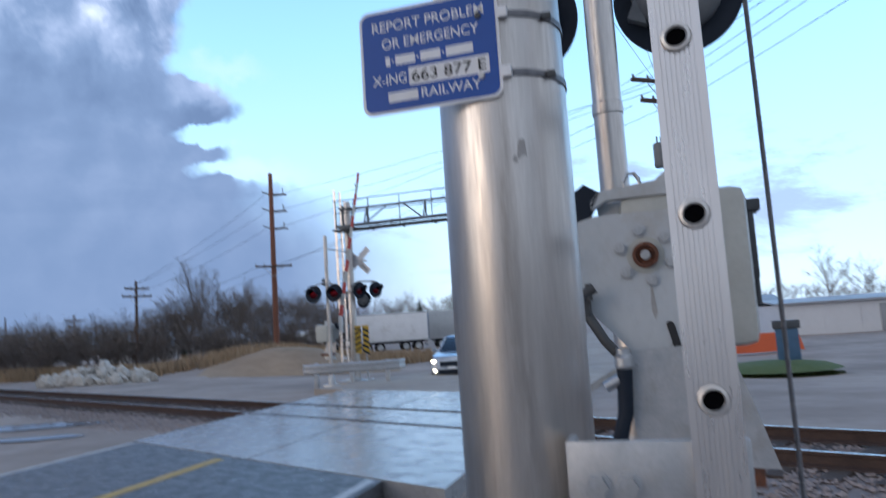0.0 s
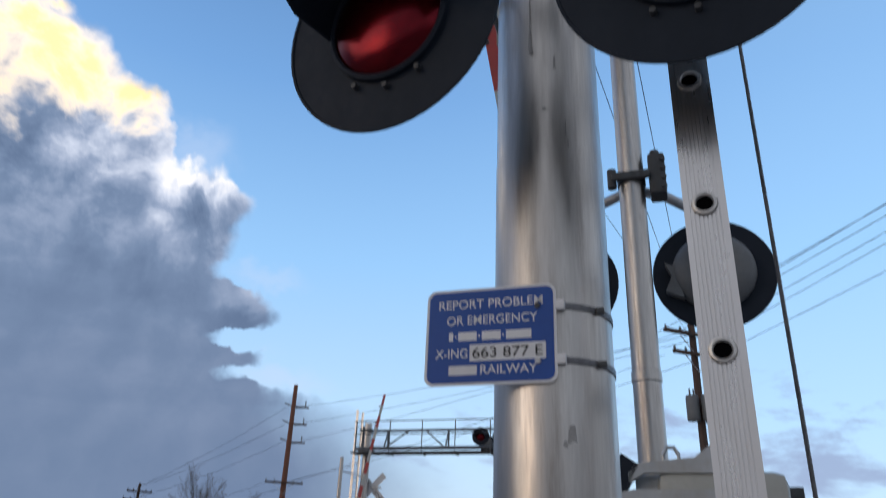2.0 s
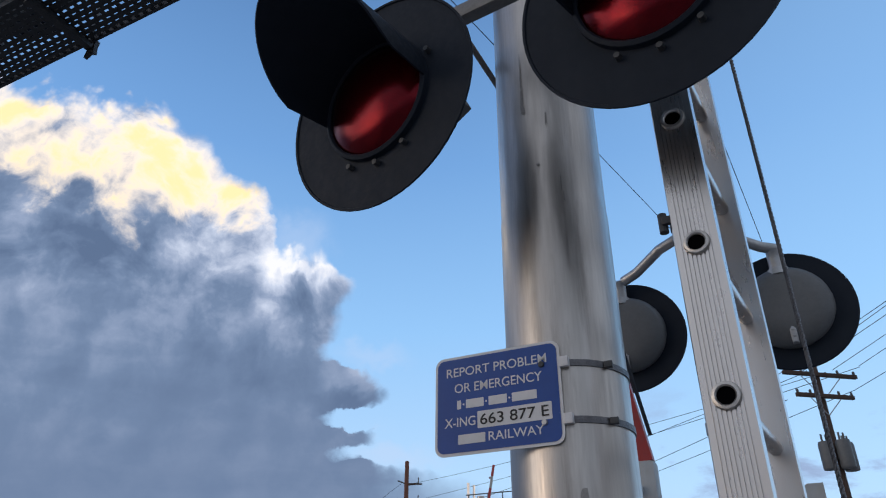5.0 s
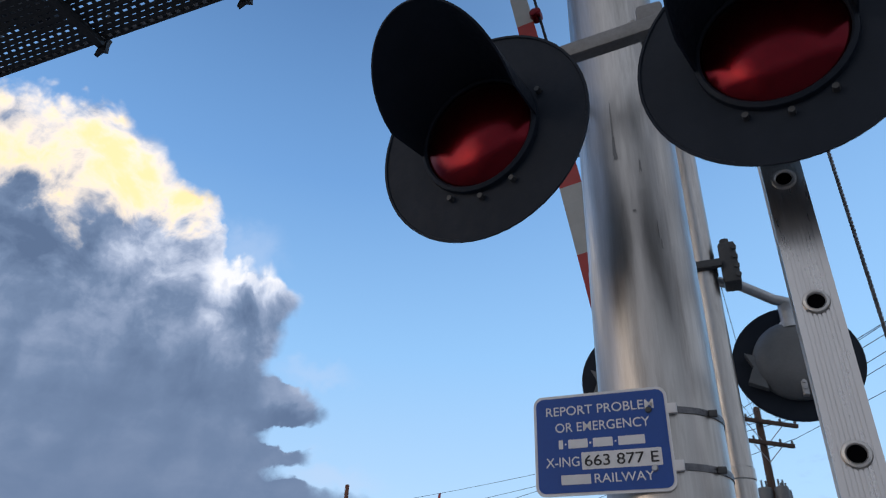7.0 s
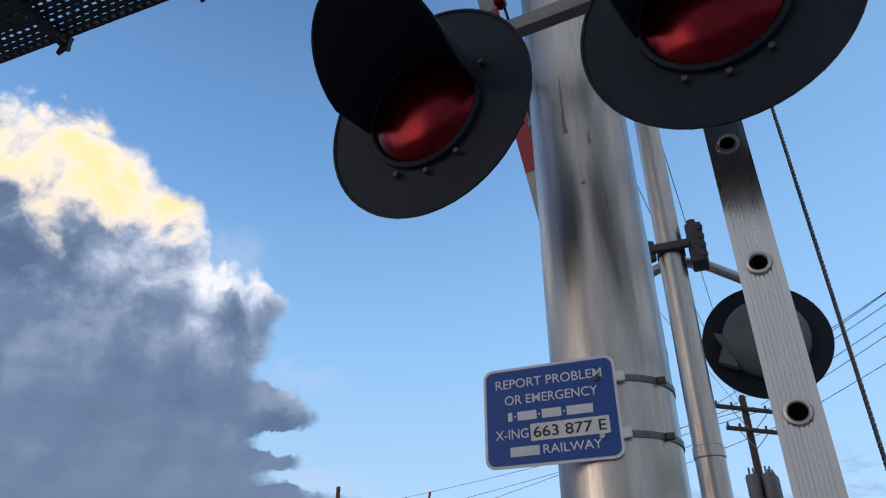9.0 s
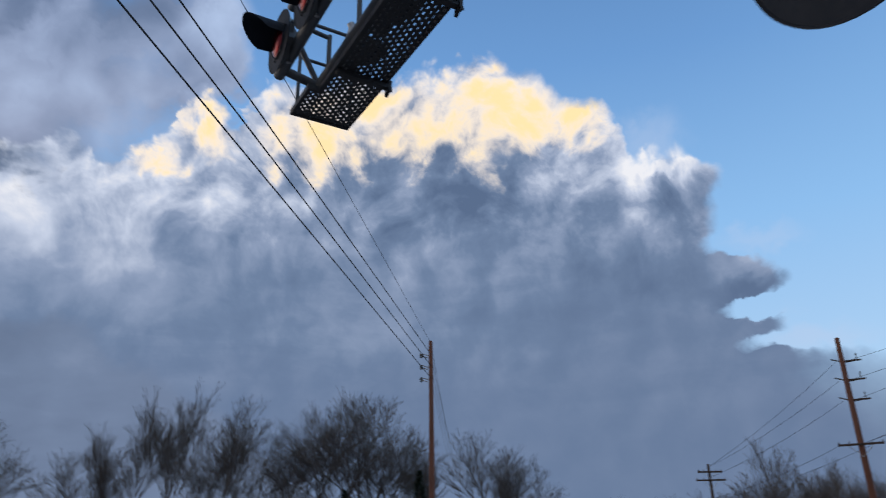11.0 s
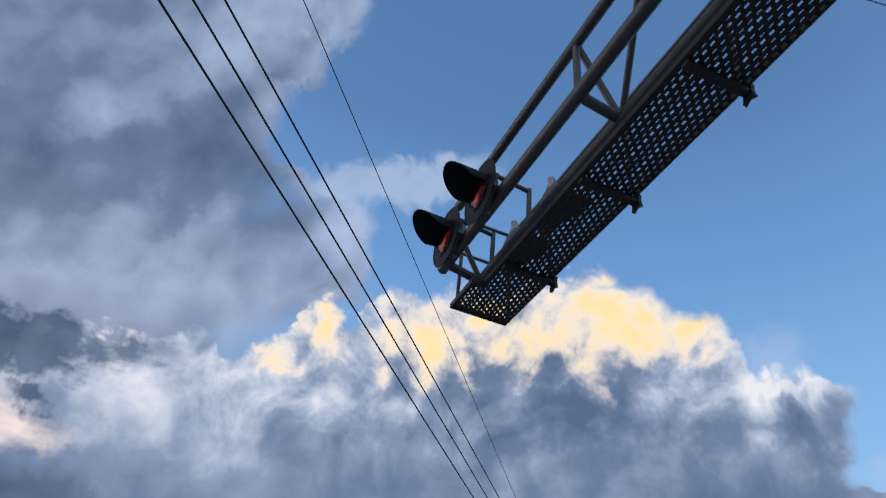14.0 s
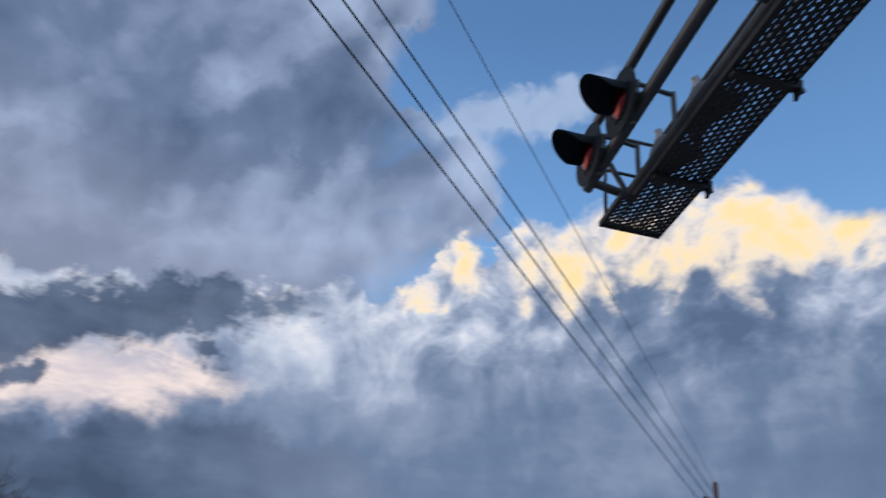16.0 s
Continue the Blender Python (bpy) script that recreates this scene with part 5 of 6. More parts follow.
def build_poles():
    wp = (-10.6, 47.0)
    utility_pole(*wp, 0.2, 12.8, [(6.35, 1.2)], "tall reddish-brown wooden power pole with stacked brackets", 12, 0.2, POLERED, (11.3, 10.15, 8.95))
    q = polar(22.2, 60)
    utility_pole(q.x, q.y, -0.3, 6.6, [(6.0, 0.9), (5.4, 1.1)], "dark wooden pole with two crossarms beside the track", 40, 0.14)
    for az, d, t, ha in ((26.3, 88, 5.4, 1.0), (24.9, 92, 4.6, 0.8), (30.5, 105, 6.2, 0), (29.9, 110, 5.0, 0), (31.6, 120, 5.0, 1.0), (34.0, 125, 6.0, 1.0)):
        q = polar(az, d)
        utility_pole(q.x, q.y, -0.5, t, [(t - 0.6, ha)] if ha else [], "distant dark wooden pole along the track", 40, 0.13)
    rp = (-21.25, 21.25)
    slim = utility_pole(*rp, -0.4, 9.80, [], "slim brown wooden pole beside the road", 0, 0.13, POLERED)
    p = utility_pole(8.2, 22.2, -0.3, 9.9, [(9.35, 1.3), (8.65, 1.0)], "wooden pole with crossarms and grey transformers", 20, 0.16)
    for k, (dx, dy) in enumerate(((-0.36, -0.1), (0.36, -0.1), (0.0, -0.42))):
        bm = lathe(B(), [(0.0, 0), (0.2, 0), (0.21, 0.03), (0.21, 0.75), (0.19, 0.82), (0.0, 0.85)], 18, Matrix.Translation((dx, dy, 6.7)))
        for s in (-0.08, 0.08):
            cyl(bm, (dx + s, dy, 7.5), (dx + s, dy, 7.75), 0.03, seg=8)
        part("transformer", bm, HOUSING, p, "grey pole transformer can")
    # wires over the road to the slim pole
    for z, x, y in ((8.13, -7.88, 0.59), (8.68, -8.18, 1.08), (9.2, -8.42, 1.55)):
        a = Vector((rp[0], rp[1], z))
        wire(a, a + (Vector((x, y, z)) - a) * 2.1, 0.016, 0.0)
    a = Vector((rp[0], rp[1], 9.72))
    wire(a, a + (Vector((-8.24, 2.45, 9.72)) - a) * 2.1, 0.008, 0.0)
    for z, dx in ((8.13, 0), (8.68, 0.2), (9.2, 0.4), (9.7, 0.2)):
        wire((rp[0], rp[1], z), (-52 + dx, 58, z - 0.6), 0.009, 0.2)
    for z in (8.13, 8.68, 9.2):
        bm = tube(B(), [(-0.05, -0.05, z + 0.32), (-0.30, -0.30, z + 0.42), (-0.36, -0.36, z + 0.36), (-0.08, -0.08, z + 0.22)], 0.022, 6)
        part("bracket", bm, GALV, slim)
        bm = lathe(B(), [(0.03, 0), (0.075, 0.04), (0.04, 0.08), (0.075, 0.12), (0.04, 0.16), (0.06, 0.2), (0.0, 0.22)], 10, pose(-0.30, -0.30, z + 0.22))
        part("insulator", bm, INSULATOR, slim)
    # power lines between the large poles and along the track
    for z, zz, o in ((9.45, 11.3, 0.3), (9.45, 10.15, 1.2), (9.5, 8.95, -0.4), (8.75, 6.45, 0.9), (8.75, 6.45, -0.9)):
        wire((8.2 + o, 22.2 - o * 0.4, z), (-10.6 + 0.3, 47.0, zz), 0.010, 0.25)
    for z, o in ((11.3, -0.4), (10.15, -0.4), (8.95, -0.4), (6.45, 1.0), (6.45, -1.0)):
        wire((-10.6 + o, 47.0, z), polar(22.2, 60, min(z * 0.62, 6.3)) + Vector((o * 0.5, 0, 0)), 0.010, 0.3)
    for z, o in ((9.5, -1.2), (9.5, -0.5), (9.5, 0.5), (9.5, 1.2), (8.75, 0.9), (9.95, 0.0)):
        a = Vector((8.2 + o, 22.2 - o * 0.35, z))
        b = Vector((10.6 + o * 0.55, 6.0, z - 0.2 + 0.12 * o))
        wire(a, a + (b - a) * 2.0, 0.009, 0.25)
    for x, y in ((1.7, 5.2), (1.05, 5.6), (-0.35, 6.3)):
        a, b = Vector((8.2, 22.2, 9.2)), Vector((x, y, 9.2))
        wire(a, a + (b - a) * 2.0, 0.007, 0.0, label="thin black cable passing overhead")
    # stranded guy cable beside the ladder
    bm = B()
    n, turns = 1300, 400
    p0, p1 = Vector((0.500, -0.10, -0.3)), Vector((0.545, 0.02, 6.6))
    for s in range(3):
        pts = []
        for k in range(n + 1):
            t = k / n
            ang = 2 * math.pi * (turns * t / 2 + s / 3)
            pts.append(p0.lerp(p1, t) + Vector((0.0026 * math.cos(ang), 0.0026 * math.sin(ang), 0)))
        tube(bm, pts, 0.0026, 5)
    tagged(part("guy_cable", bm, STEEL), "stranded steel cable hanging beside the ladder", "cable")


# ---------------------------------------------------------------- trees
def branch_mesh(seed, height, spread, levels=5, twig=0.006, upright=0.75, trunk_r=0.12, fork=3, keep=0.55, bark=None):
    rnd = random.Random(seed)
    tv, tf, cv, cf = [], [], [], []

    def limb(vs, fs, a, b, ra, rb, seg):
        d = (b - a)
        if d.length < 1e-4:
            return
        q = d.to_track_quat("Z", "Y").to_matrix()
        i = len(vs)
        for p, r in ((a, ra), (b, rb)):
            for k in range(seg):
                an = 2 * math.pi * k / seg
                vs.append(p + q @ Vector((math.cos(an) * r, math.sin(an) * r, 0)))
        for k in range(seg):
            j = (k + 1) % seg
            fs.append((i + k, i + j, i + seg + j, i + seg + k))

    def grow(a, d, length, r, lev):
        steps = 3 if lev < 2 else 2 if lev < levels else 1
        p = a
        for s in range(steps):
            d = (d + Vector((rnd.uniform(-1, 1), rnd.uniform(-1, 1), rnd.uniform(-0.4, 0.5))) * 0.17).normalized()
            q = p + d * (length / steps)
            r1 = max(r * 0.80, twig)
            limb(*((tv, tf) if lev < 2 else (cv, cf)), p, q, r, r1, 7 if lev < 1 else 5 if lev < 2 else 3)
            r = r1
            p = q
            if lev < levels and (lev > 0 or s > 0):
                for _ in range(fork):
                    ang, tilt = rnd.uniform(0, 6.283), rnd.uniform(0.35, 1.0) * spread
                    side = Vector((math.cos(ang), math.sin(ang), 0))
                    nd = (d * math.cos(tilt) + side * math.sin(tilt) + Vector((0, 0, 0.2 * upright))).normalized()
                    grow(p, nd, length * rnd.uniform(0.45, 0.75), r * keep, lev + 1)
        if lev < levels:
            grow(p, d, length * 0.65, r * 0.8, lev + 1)

    grow(Vector((0, 0, -0.3)), Vector((rnd.uniform(-0.05, 0.05), rnd.uniform(-0.05, 0.05), 1)).normalized(), height * 0.45, trunk_r, 0)
    top = max(v.z for v in cv)
    k = height / top
    out = []
    for nm, vs, fs in (("trunk", tv, tf), ("crown", cv, cf)):
        me = bpy.data.meshes.new(nm)
        me.from_pydata([v * k for v in vs], [], fs)
        me.materials.append(bark or BARK)
        out.append(me)
    return out


def tree(meshes, at, scale, label, group="bare trees", turn=0.0):
    t = empty("tree", at @ pose(0, 0, 0, 0, 0, turn) @ Matrix.Scale(scale, 4), label, "tree", group)
    piece("trunk", meshes[0], t, Matrix())
    tagged(piece("crown", meshes[1], t, Matrix()), "fine bare twigs")
    return t


def build_trees():
    tall = branch_mesh(11, 10, 0.75, 4, 0.010, 0.7, 0.13, 2)
    slim = branch_mesh(12, 10, 0.55, 4, 0.009, 0.9, 0.10, 2)
    broad = branch_mesh(15, 10, 1.05, 4, 0.011, 0.4, 0.18, 2)
    dense = branch_mesh(21, 10, 0.95, 4, 0.011, 0.5, 0.16, 2)
    shrub = branch_mesh(33, 5, 1.0, 3, 0.012, 0.4, 0.05, 3)
    # finer trees for the near western stand, bark coloured darker as if backlit
    near_tall = branch_mesh(41, 10, 0.75, 5, 0.0065, 0.7, 0.17, 2, 0.58, BACKLIT_BARK)
    near_slim = branch_mesh(42, 10, 0.50, 5, 0.0060, 0.9, 0.12, 2, 0.56, BACKLIT_BARK)
    near_full = branch_mesh(43, 10, 0.92, 5, 0.0068, 0.5, 0.19, 2, 0.58, BACKLIT_BARK)
    near_broad = branch_mesh(44, 10, 1.1, 5, 0.0068, 0.4, 0.19, 2, 0.58, BACKLIT_BARK)
    near = {"tall": near_tall, "slim": near_slim, "dense": near_full, "broad": near_broad}
    kinds = (tall, slim, broad, dense)
    rnd = random.Random(8)

    def stand(az, d, el, kind, label="tall bare winter tree"):
        p = polar(az, d)
        g = ground_height(p.x, p.y) if abs(p.x) < 90 and p.y < 125 else -0.6
        h = 1.6 + d * math.tan(radians(el + 0.7)) - g
        tree(kind, Matrix.Translation((p.x, p.y, g)), h / 10, label, turn=rnd.uniform(0, 360))
    # west side of the road
    for az, d, el, k in ((74.5, 40, 8.2, "broad"), (78.5, 46, 6.0, "tall"), (67.6, 50, 5.6, "dense"), (66.2, 48, 7.8, "slim"), (64.4, 46, 9.9, "slim"), (62.2, 45, 10.8, "slim"), (60.2, 52, 7.2, "tall"),
                         (58.0, 46, 10.2, "tall"), (56.2, 50, 8.4, "broad"), (54.2, 48, 7.6, "dense"), (51.8, 46, 9.4, "dense"), (49.8, 45, 10.5, "dense"), (47.9, 46, 9.8, "dense"), (46.2, 46, 8.6, "dense"),
                         (44.6, 48, 7.0, "tall"), (43.4, 50, 6.0, "tall"), (38.2, 50, 7.4, "dense"), (37.0, 52, 6.2, "tall"), (35.6, 52, 5.0, "broad"), (82, 42, 6.5, "broad"), (87, 45, 6.0, "dense"), (93.2, 44, 9.7, "dense"), (98, 42, 8.0, "broad")):
        stand(az, d, el, near[k])
    # woods beyond the track
    az = 34.0
    while az > 6.5:
        base = 1.5 + 1.8 * max(0, 1 - abs(az - 15) / 9) + (0.3 if az < 12 else 0)
        stand(az, rnd.uniform(62, 84), base + rnd.uniform(-0.5, 0.7), rnd.choice(kinds), "bare tree in a dense winter thicket")
        stand(az - 0.3, rnd.uniform(85, 100), base + rnd.uniform(-0.6, 0.3), rnd.choice(kinds), "bare tree in a dense winter thicket")
        az -= 0.62
    for az, d, el, k in ((17.8, 64, 6.0, slim), (16.6, 66, 5.0, tall), (18.6, 66, 4.4, tall), (20.4, 66, 3.6, broad), (15.0, 62, 4.1, slim), (13.0, 66, 3.2, tall), (27.3, 95, 1.9, slim), (29.4, 90, 2.2, broad)):
        stand(az, d, el, k)
    az = 6.0
    while az > -4:
        stand(az, rnd.uniform(105, 130), rnd.uniform(1.7, 2.5), rnd.choice(kinds), "distant bare tree behind the trailers")
        az -= 0.55
    az = -23.0
    while az > -46:
        stand(az, rnd.uniform(120, 150), rnd.uniform(0.3, 1.3), rnd.choice(kinds), "distant bare tree on the skyline")
        az -= 0.8
    stand(-29.4, 70, 3.5, broad, "spreading bare tree behind the white building")
    stand(-31.8, 75, 2.6, broad, "spreading bare tree behind the white building")
    stand(-9, 110, 2.2, dense)
    stand(-13, 115, 1.8, broad)
    stand(-17, 110, 2.0, dense)
    # thicket of shrubs at the foot of the woods
    for k in range(150):
        az = rnd.uniform(7, 34)
        p = polar(az, rnd.uniform(54, 76))
        tree(shrub, Matrix.Translation((p.x, p.y, ground_height(p.x, p.y))), rnd.uniform(0.45, 0.85), "low bare shrub in the thicket", "shrubs", rnd.uniform(0, 360))
    # evergreens
    for az, d, h, s in ((0.9, 98, 5.6, 1), (28.2, 75, 3.2, 2), (19.0, 60, 1.7, 3), (43.8, 44, 5.6, 4), (49.5, 40, 4.2, 5)):
        p = polar(az, d)
        g = ground_height(p.x, p.y)
        t = empty("evergreen_tree", Matrix.Translation((p.x, p.y, g)), "dark green conical evergreen tree", "tree")
        part("trunk", cyl(B(), (0, 0, -0.2), (0, 0, h), 0.1, 0.01, 8), BARK, t)
        r2 = random.Random(s)
        verts, faces = [], []
        for k in range(1500):
            z = r2.uniform(0.06, 1.0)
            rr = (1 - z) * h * 0.27 * math.sqrt(r2.uniform(0.1, 1)) * (1 + 0.25 * math.sin(z * 40))
            a = r2.uniform(0, 6.283)
            c = Vector((rr * math.cos(a), rr * math.sin(a), z * h))
            i = len(verts)
            ln = r2.uniform(0.10, 0.28)
            o = Vector((math.cos(a), math.sin(a), r2.uniform(-0.2, 0.7))) * ln
            sd = Vector((-math.sin(a), math.cos(a), 0)) * ln * 0.3
            up = Vector((0, 0, ln * 0.15))
            verts += [c - sd, c + sd, c + o, c + up]
            faces += [(i, i + 1, i + 2), (i, i + 2, i + 3), (i + 1, i + 3, i + 2)]
        me = bpy.data.meshes.new("crown")
        me.from_pydata(verts, [], faces)
        me.materials.append(EVERGREEN)
        piece("crown", me, t, Matrix())


def grass_patch(name, spots, mat, label, height, seed):
    rnd = random.Random(seed)
    verts, faces = [], []
    for cx, cy, rx, ry, count in spots:
        for _ in range(count):
            a, q = rnd.uniform(0, 6.283), math.sqrt(rnd.random())
            x, y = cx + rx * q * math.cos(a), cy + ry * q * math.sin(a)
            if (x + y) * S2 < TRACK_N + 2.6 and name == "dry_grass":
                continue
            z = ground_height(x, y) - 0.03
            h = height * rnd.uniform(0.5, 1.25)
            lean = Vector((rnd.uniform(-0.4, 0.4) * h, rnd.uniform(-0.4, 0.4) * h, h))
            w = h * 0.05 + 0.008
            t = rnd.uniform(0, 3.14)
            sd = Vector((math.cos(t), math.sin(t), 0)) * w
            i = len(verts)
            p = Vector((x, y, z))
            verts += [p - sd, p + sd, p + lean * 0.6 + sd * 0.6, p + lean]
            faces += [(i, i + 1, i + 2), (i, i + 2, i + 3)]
    me = bpy.data.meshes.new(name)
    me.from_pydata(verts, [], faces)
    me.materials.append(mat)
    tagged(new(name, me), label, "grass", kind="stuff")


def build_vegetation():
    grass_patch("dry_grass", [(-13, 46, 8, 6, 9000), (-24, 52, 10, 6, 8000), (-6, 47, 6, 5, 5000), (-35, 60, 10, 8, 5000)], DRYGRASS, "tall tan dry grass along the thicket", 0.8, 2)
    grass_patch("turf", [(10.4, 20.8, 2.0, 1.5, 5000)], GREEN, "low green grass strip", 0.10, 3)
    bm = lathe(B(), [(0, 0.16), (1.2, 0.13), (2.0, 0.06), (2.6, -0.1)], 28, pose(10.4, 20.8, -0.30) @ Matrix.Diagonal((0.75, 0.65, 1, 1)))
    tagged(part("turf_mound", bm, GREEN), "low green grassy mound beside the track", "grass", kind="structure")
    # pale rocks tipped beside the track
    rnd = random.Random(5)
    for k in range(120):
        a, q = rnd.uniform(0, 6.283), math.sqrt(rnd.random())
        x, y = -17.6 + 2.9 * q * math.cos(a), 36.2 + 1.5 * q * math.sin(a)
        bm = B()
        bmesh.ops.create_icosphere(bm, subdivisions=1, radius=1)
        for v in bm.verts:
            v.co *= rnd.uniform(0.7, 1.2)
        r = rnd.uniform(0.16, 0.42)
        z = ground_height(x, y) + 0.75 * (1 - q) + r * 0.3
        tagged(part("rock", bm, ROCK, None, at=pose(x, y, z, rnd.uniform(0, 360), rnd.uniform(0, 360), 0) @ Matrix.Diagonal((r * 1.3, r, r * 0.8, 1)), smooth=False), "pale broken limestone rock in a heap", "rock", "heap of rocks")
    bm = lathe(B(), [(0, 0.85), (1.0, 0.75), (2.0, 0.4), (3.2, -0.1)], 24, pose(-17.6, 36.2, -0.5) @ Matrix.Diagonal((1, 0.6, 1, 1)))
    tagged(part("rubble_heap", bm, ROCK), "pale heap of rubble and gravel", "rubble", kind="structure")
    # bare earth bank
    bm = B()
    n, m_ = 26, 12
    g = [[bm.verts.new((-9 + 11 * i / n - 4, 36.5 + 7 * j / m_, ground_height(-13 + 11 * i / n, 36.5 + 7 * j / m_) + 0.03 + 0.9 * abs(math.sin(math.pi * i / n)) ** 1.5 * math.sin(math.pi * j / m_) + 0.08 * noise.noise(Vector((i * 0.6, j * 0.6, 2))) * math.sin(math.pi * i / n) * math.sin(math.pi * j / m_))) for i in range(n + 1)] for j in range(m_ + 1)]
    for j in range(m_):
        for i in range(n):
            bm.faces.new((g[j][i], g[j][i + 1], g[j + 1][i + 1], g[j + 1][i]))
    tagged(part("earth_bank", bm, EARTH), "bare brown earth bank beside the crossing", "bank", kind="structure")
    for x, y, rx, ry in ((-10.4, 16.6, 2.2, 0.7), (-9.0, 14.2, 1.5, 0.35)):
        bm = B()
        r2 = random.Random(int(x * 10))
        pts = [(x + rx * math.cos(a / 20 * 6.283) * r2.uniform(0.75, 1.1), y + ry * math.sin(a / 20 * 6.283) * r2.uniform(0.75, 1.1)) for a in range(20)]
        bm.faces.new([bm.verts.new((px, py, -0.195)) for px, py in pts])
        tagged(part("puddle", bm, PUDDLE), "shallow puddle reflecting the sky", "puddle", kind="structure")


# ---------------------------------------------------------------- vehicles and buildings
def loft(bm, rings):
    vs = [[bm.verts.new(p) for p in r] for r in rings]
    for a, b in zip(vs, vs[1:]):
        k = len(a)
        for i in range(k):
            j = (i + 1) % k
            bm.faces.new((a[i], a[j], b[j], b[i]))
    bm.faces.new(vs[0][::-1])
    bm.faces.new(vs[-1])
    return bm


def wheel(parent, at, r=0.34, w=0.22):
    bm = lathe(B(), [(r * 0.62, -w / 2), (r * 0.93, -w / 2), (r, -w / 3), (r, w / 3), (r * 0.93, w / 2), (r * 0.62, w / 2)], 28, pose(0, 0, 0, 0, 90, 0), close=True)
    t = part("tyre", bm, RUBBER, parent, at=at)
    bm = lathe(B(), [(0, w * 0.32), (r * 0.2, w * 0.36), (r * 0.5, w * 0.25), (r * 0.62, w * 0.45), (r * 0.62, -w * 0.45), (0, -w * 0.4)], 20, pose(0, 0, 0, 0, 90, 0))
    part("rim", bm, GALV, t)


def build_car():
    c = empty("car", Matrix.Translation(local(-7.5, 26.3, -0.46)) @ pose(0, 0, 0, 0, 0, ROAD_YAW + 4), "silver-blue crossover car with headlights on", "car")
    # front towards -y
    def ring(y, w0, zb, w1, zm, w2, zt):
        return [(-w0, y, zb), (w0, y, zb), (w1, y, zm), (w2, y, zt), (-w2, y, zt), (-w1, y, zm)]
    bm = loft(B(), [ring(-2.20, 0.62, 0.32, 0.72, 0.58, 0.60, 0.74), ring(-2.10, 0.80, 0.24, 0.86, 0.62, 0.72, 0.92), ring(-1.75, 0.88, 0.22, 0.92, 0.66, 0.80, 1.00), ring(-0.95, 0.90, 0.22, 0.93, 0.72, 0.80, 1.08),
                    ring(1.5, 0.90, 0.24, 0.93, 0.76, 0.82, 1.10), ring(2.05, 0.86, 0.30, 0.88, 0.72, 0.78, 1.08), ring(2.2, 0.74, 0.36, 0.78, 0.66, 0.70, 0.95)])
    bmesh.ops.bevel(bm, geom=list(bm.edges), offset=0.03, segments=2, affect="EDGES")
    part("body", bm, CARPAINT, c)
    bm = loft(B(), [[(-0.79, -1.0, 1.04), (0.79, -1.0, 1.04), (0.78, 1.75, 1.06), (-0.78, 1.75, 1.06)], [(-0.62, -0.28, 1.58), (0.62, -0.28, 1.58), (0.60, 1.45, 1.60), (-0.60, 1.45, 1.60)]])
    part("glasshouse", bm, CARGLASS, c, "dark tinted windows")
    bm = loft(B(), [[(-0.62, -0.30, 1.575), (0.62, -0.30, 1.575), (0.60, 1.48, 1.60), (-0.60, 1.48, 1.60)], [(-0.56, -0.18, 1.64), (0.56, -0.18, 1.64), (0.55, 1.35, 1.65), (-0.55, 1.35, 1.65)]])
    part("roof", bm, CARPAINT, c)
    for s in (-1, 1):
        bm = cyl(B(), (s * 0.79, -1.0, 1.05), (s * 0.62, -0.28, 1.60), 0.035, seg=8)
        part("pillar", bm, CARPAINT, c)
        bm = lathe(B(), [(0, 0.05), (0.07, 0.04), (0.11, 0.0)], 18, pose(s * 0.66, -2.13, 0.74, 90, 0, 0) @ Matrix.Diagonal((1.35, 0.8, 1, 1)))
        part("headlight", bm, HEADLIGHT, c, "lit warm-white headlight")
        bm = lathe(B(), [(0, 0.03), (0.05, 0.02), (0.065, 0.0)], 14, pose(s * 0.66, -2.19, 0.42, 90, 0, 0))
        part("fog_lamp", bm, HEADLIGHT, c, "lit fog lamp")
        part("mirror", box(B(), s * 0.98 - 0.09, s * 0.98 + 0.09, -0.82, -0.70, 1.06, 1.20, 0.03), CARPAINT, c)
        for y in (-1.4, 1.35):
            wheel(c, pose(s * 0.82, y, 0.34))
    part("grille", box(B(), -0.46, 0.46, -2.23, -2.16, 0.56, 0.74, 0.02), BLACK, c, "black grille")
    part("lower_grille", box(B(), -0.52, 0.52, -2.215, -2.15, 0.30, 0.44, 0.02), BLACK, c)
    part("number_plate", box(B(), -0.15, 0.15, -2.245, -2.225, 0.46, 0.55, 0.004), WHITE, c, "pale blank plate")


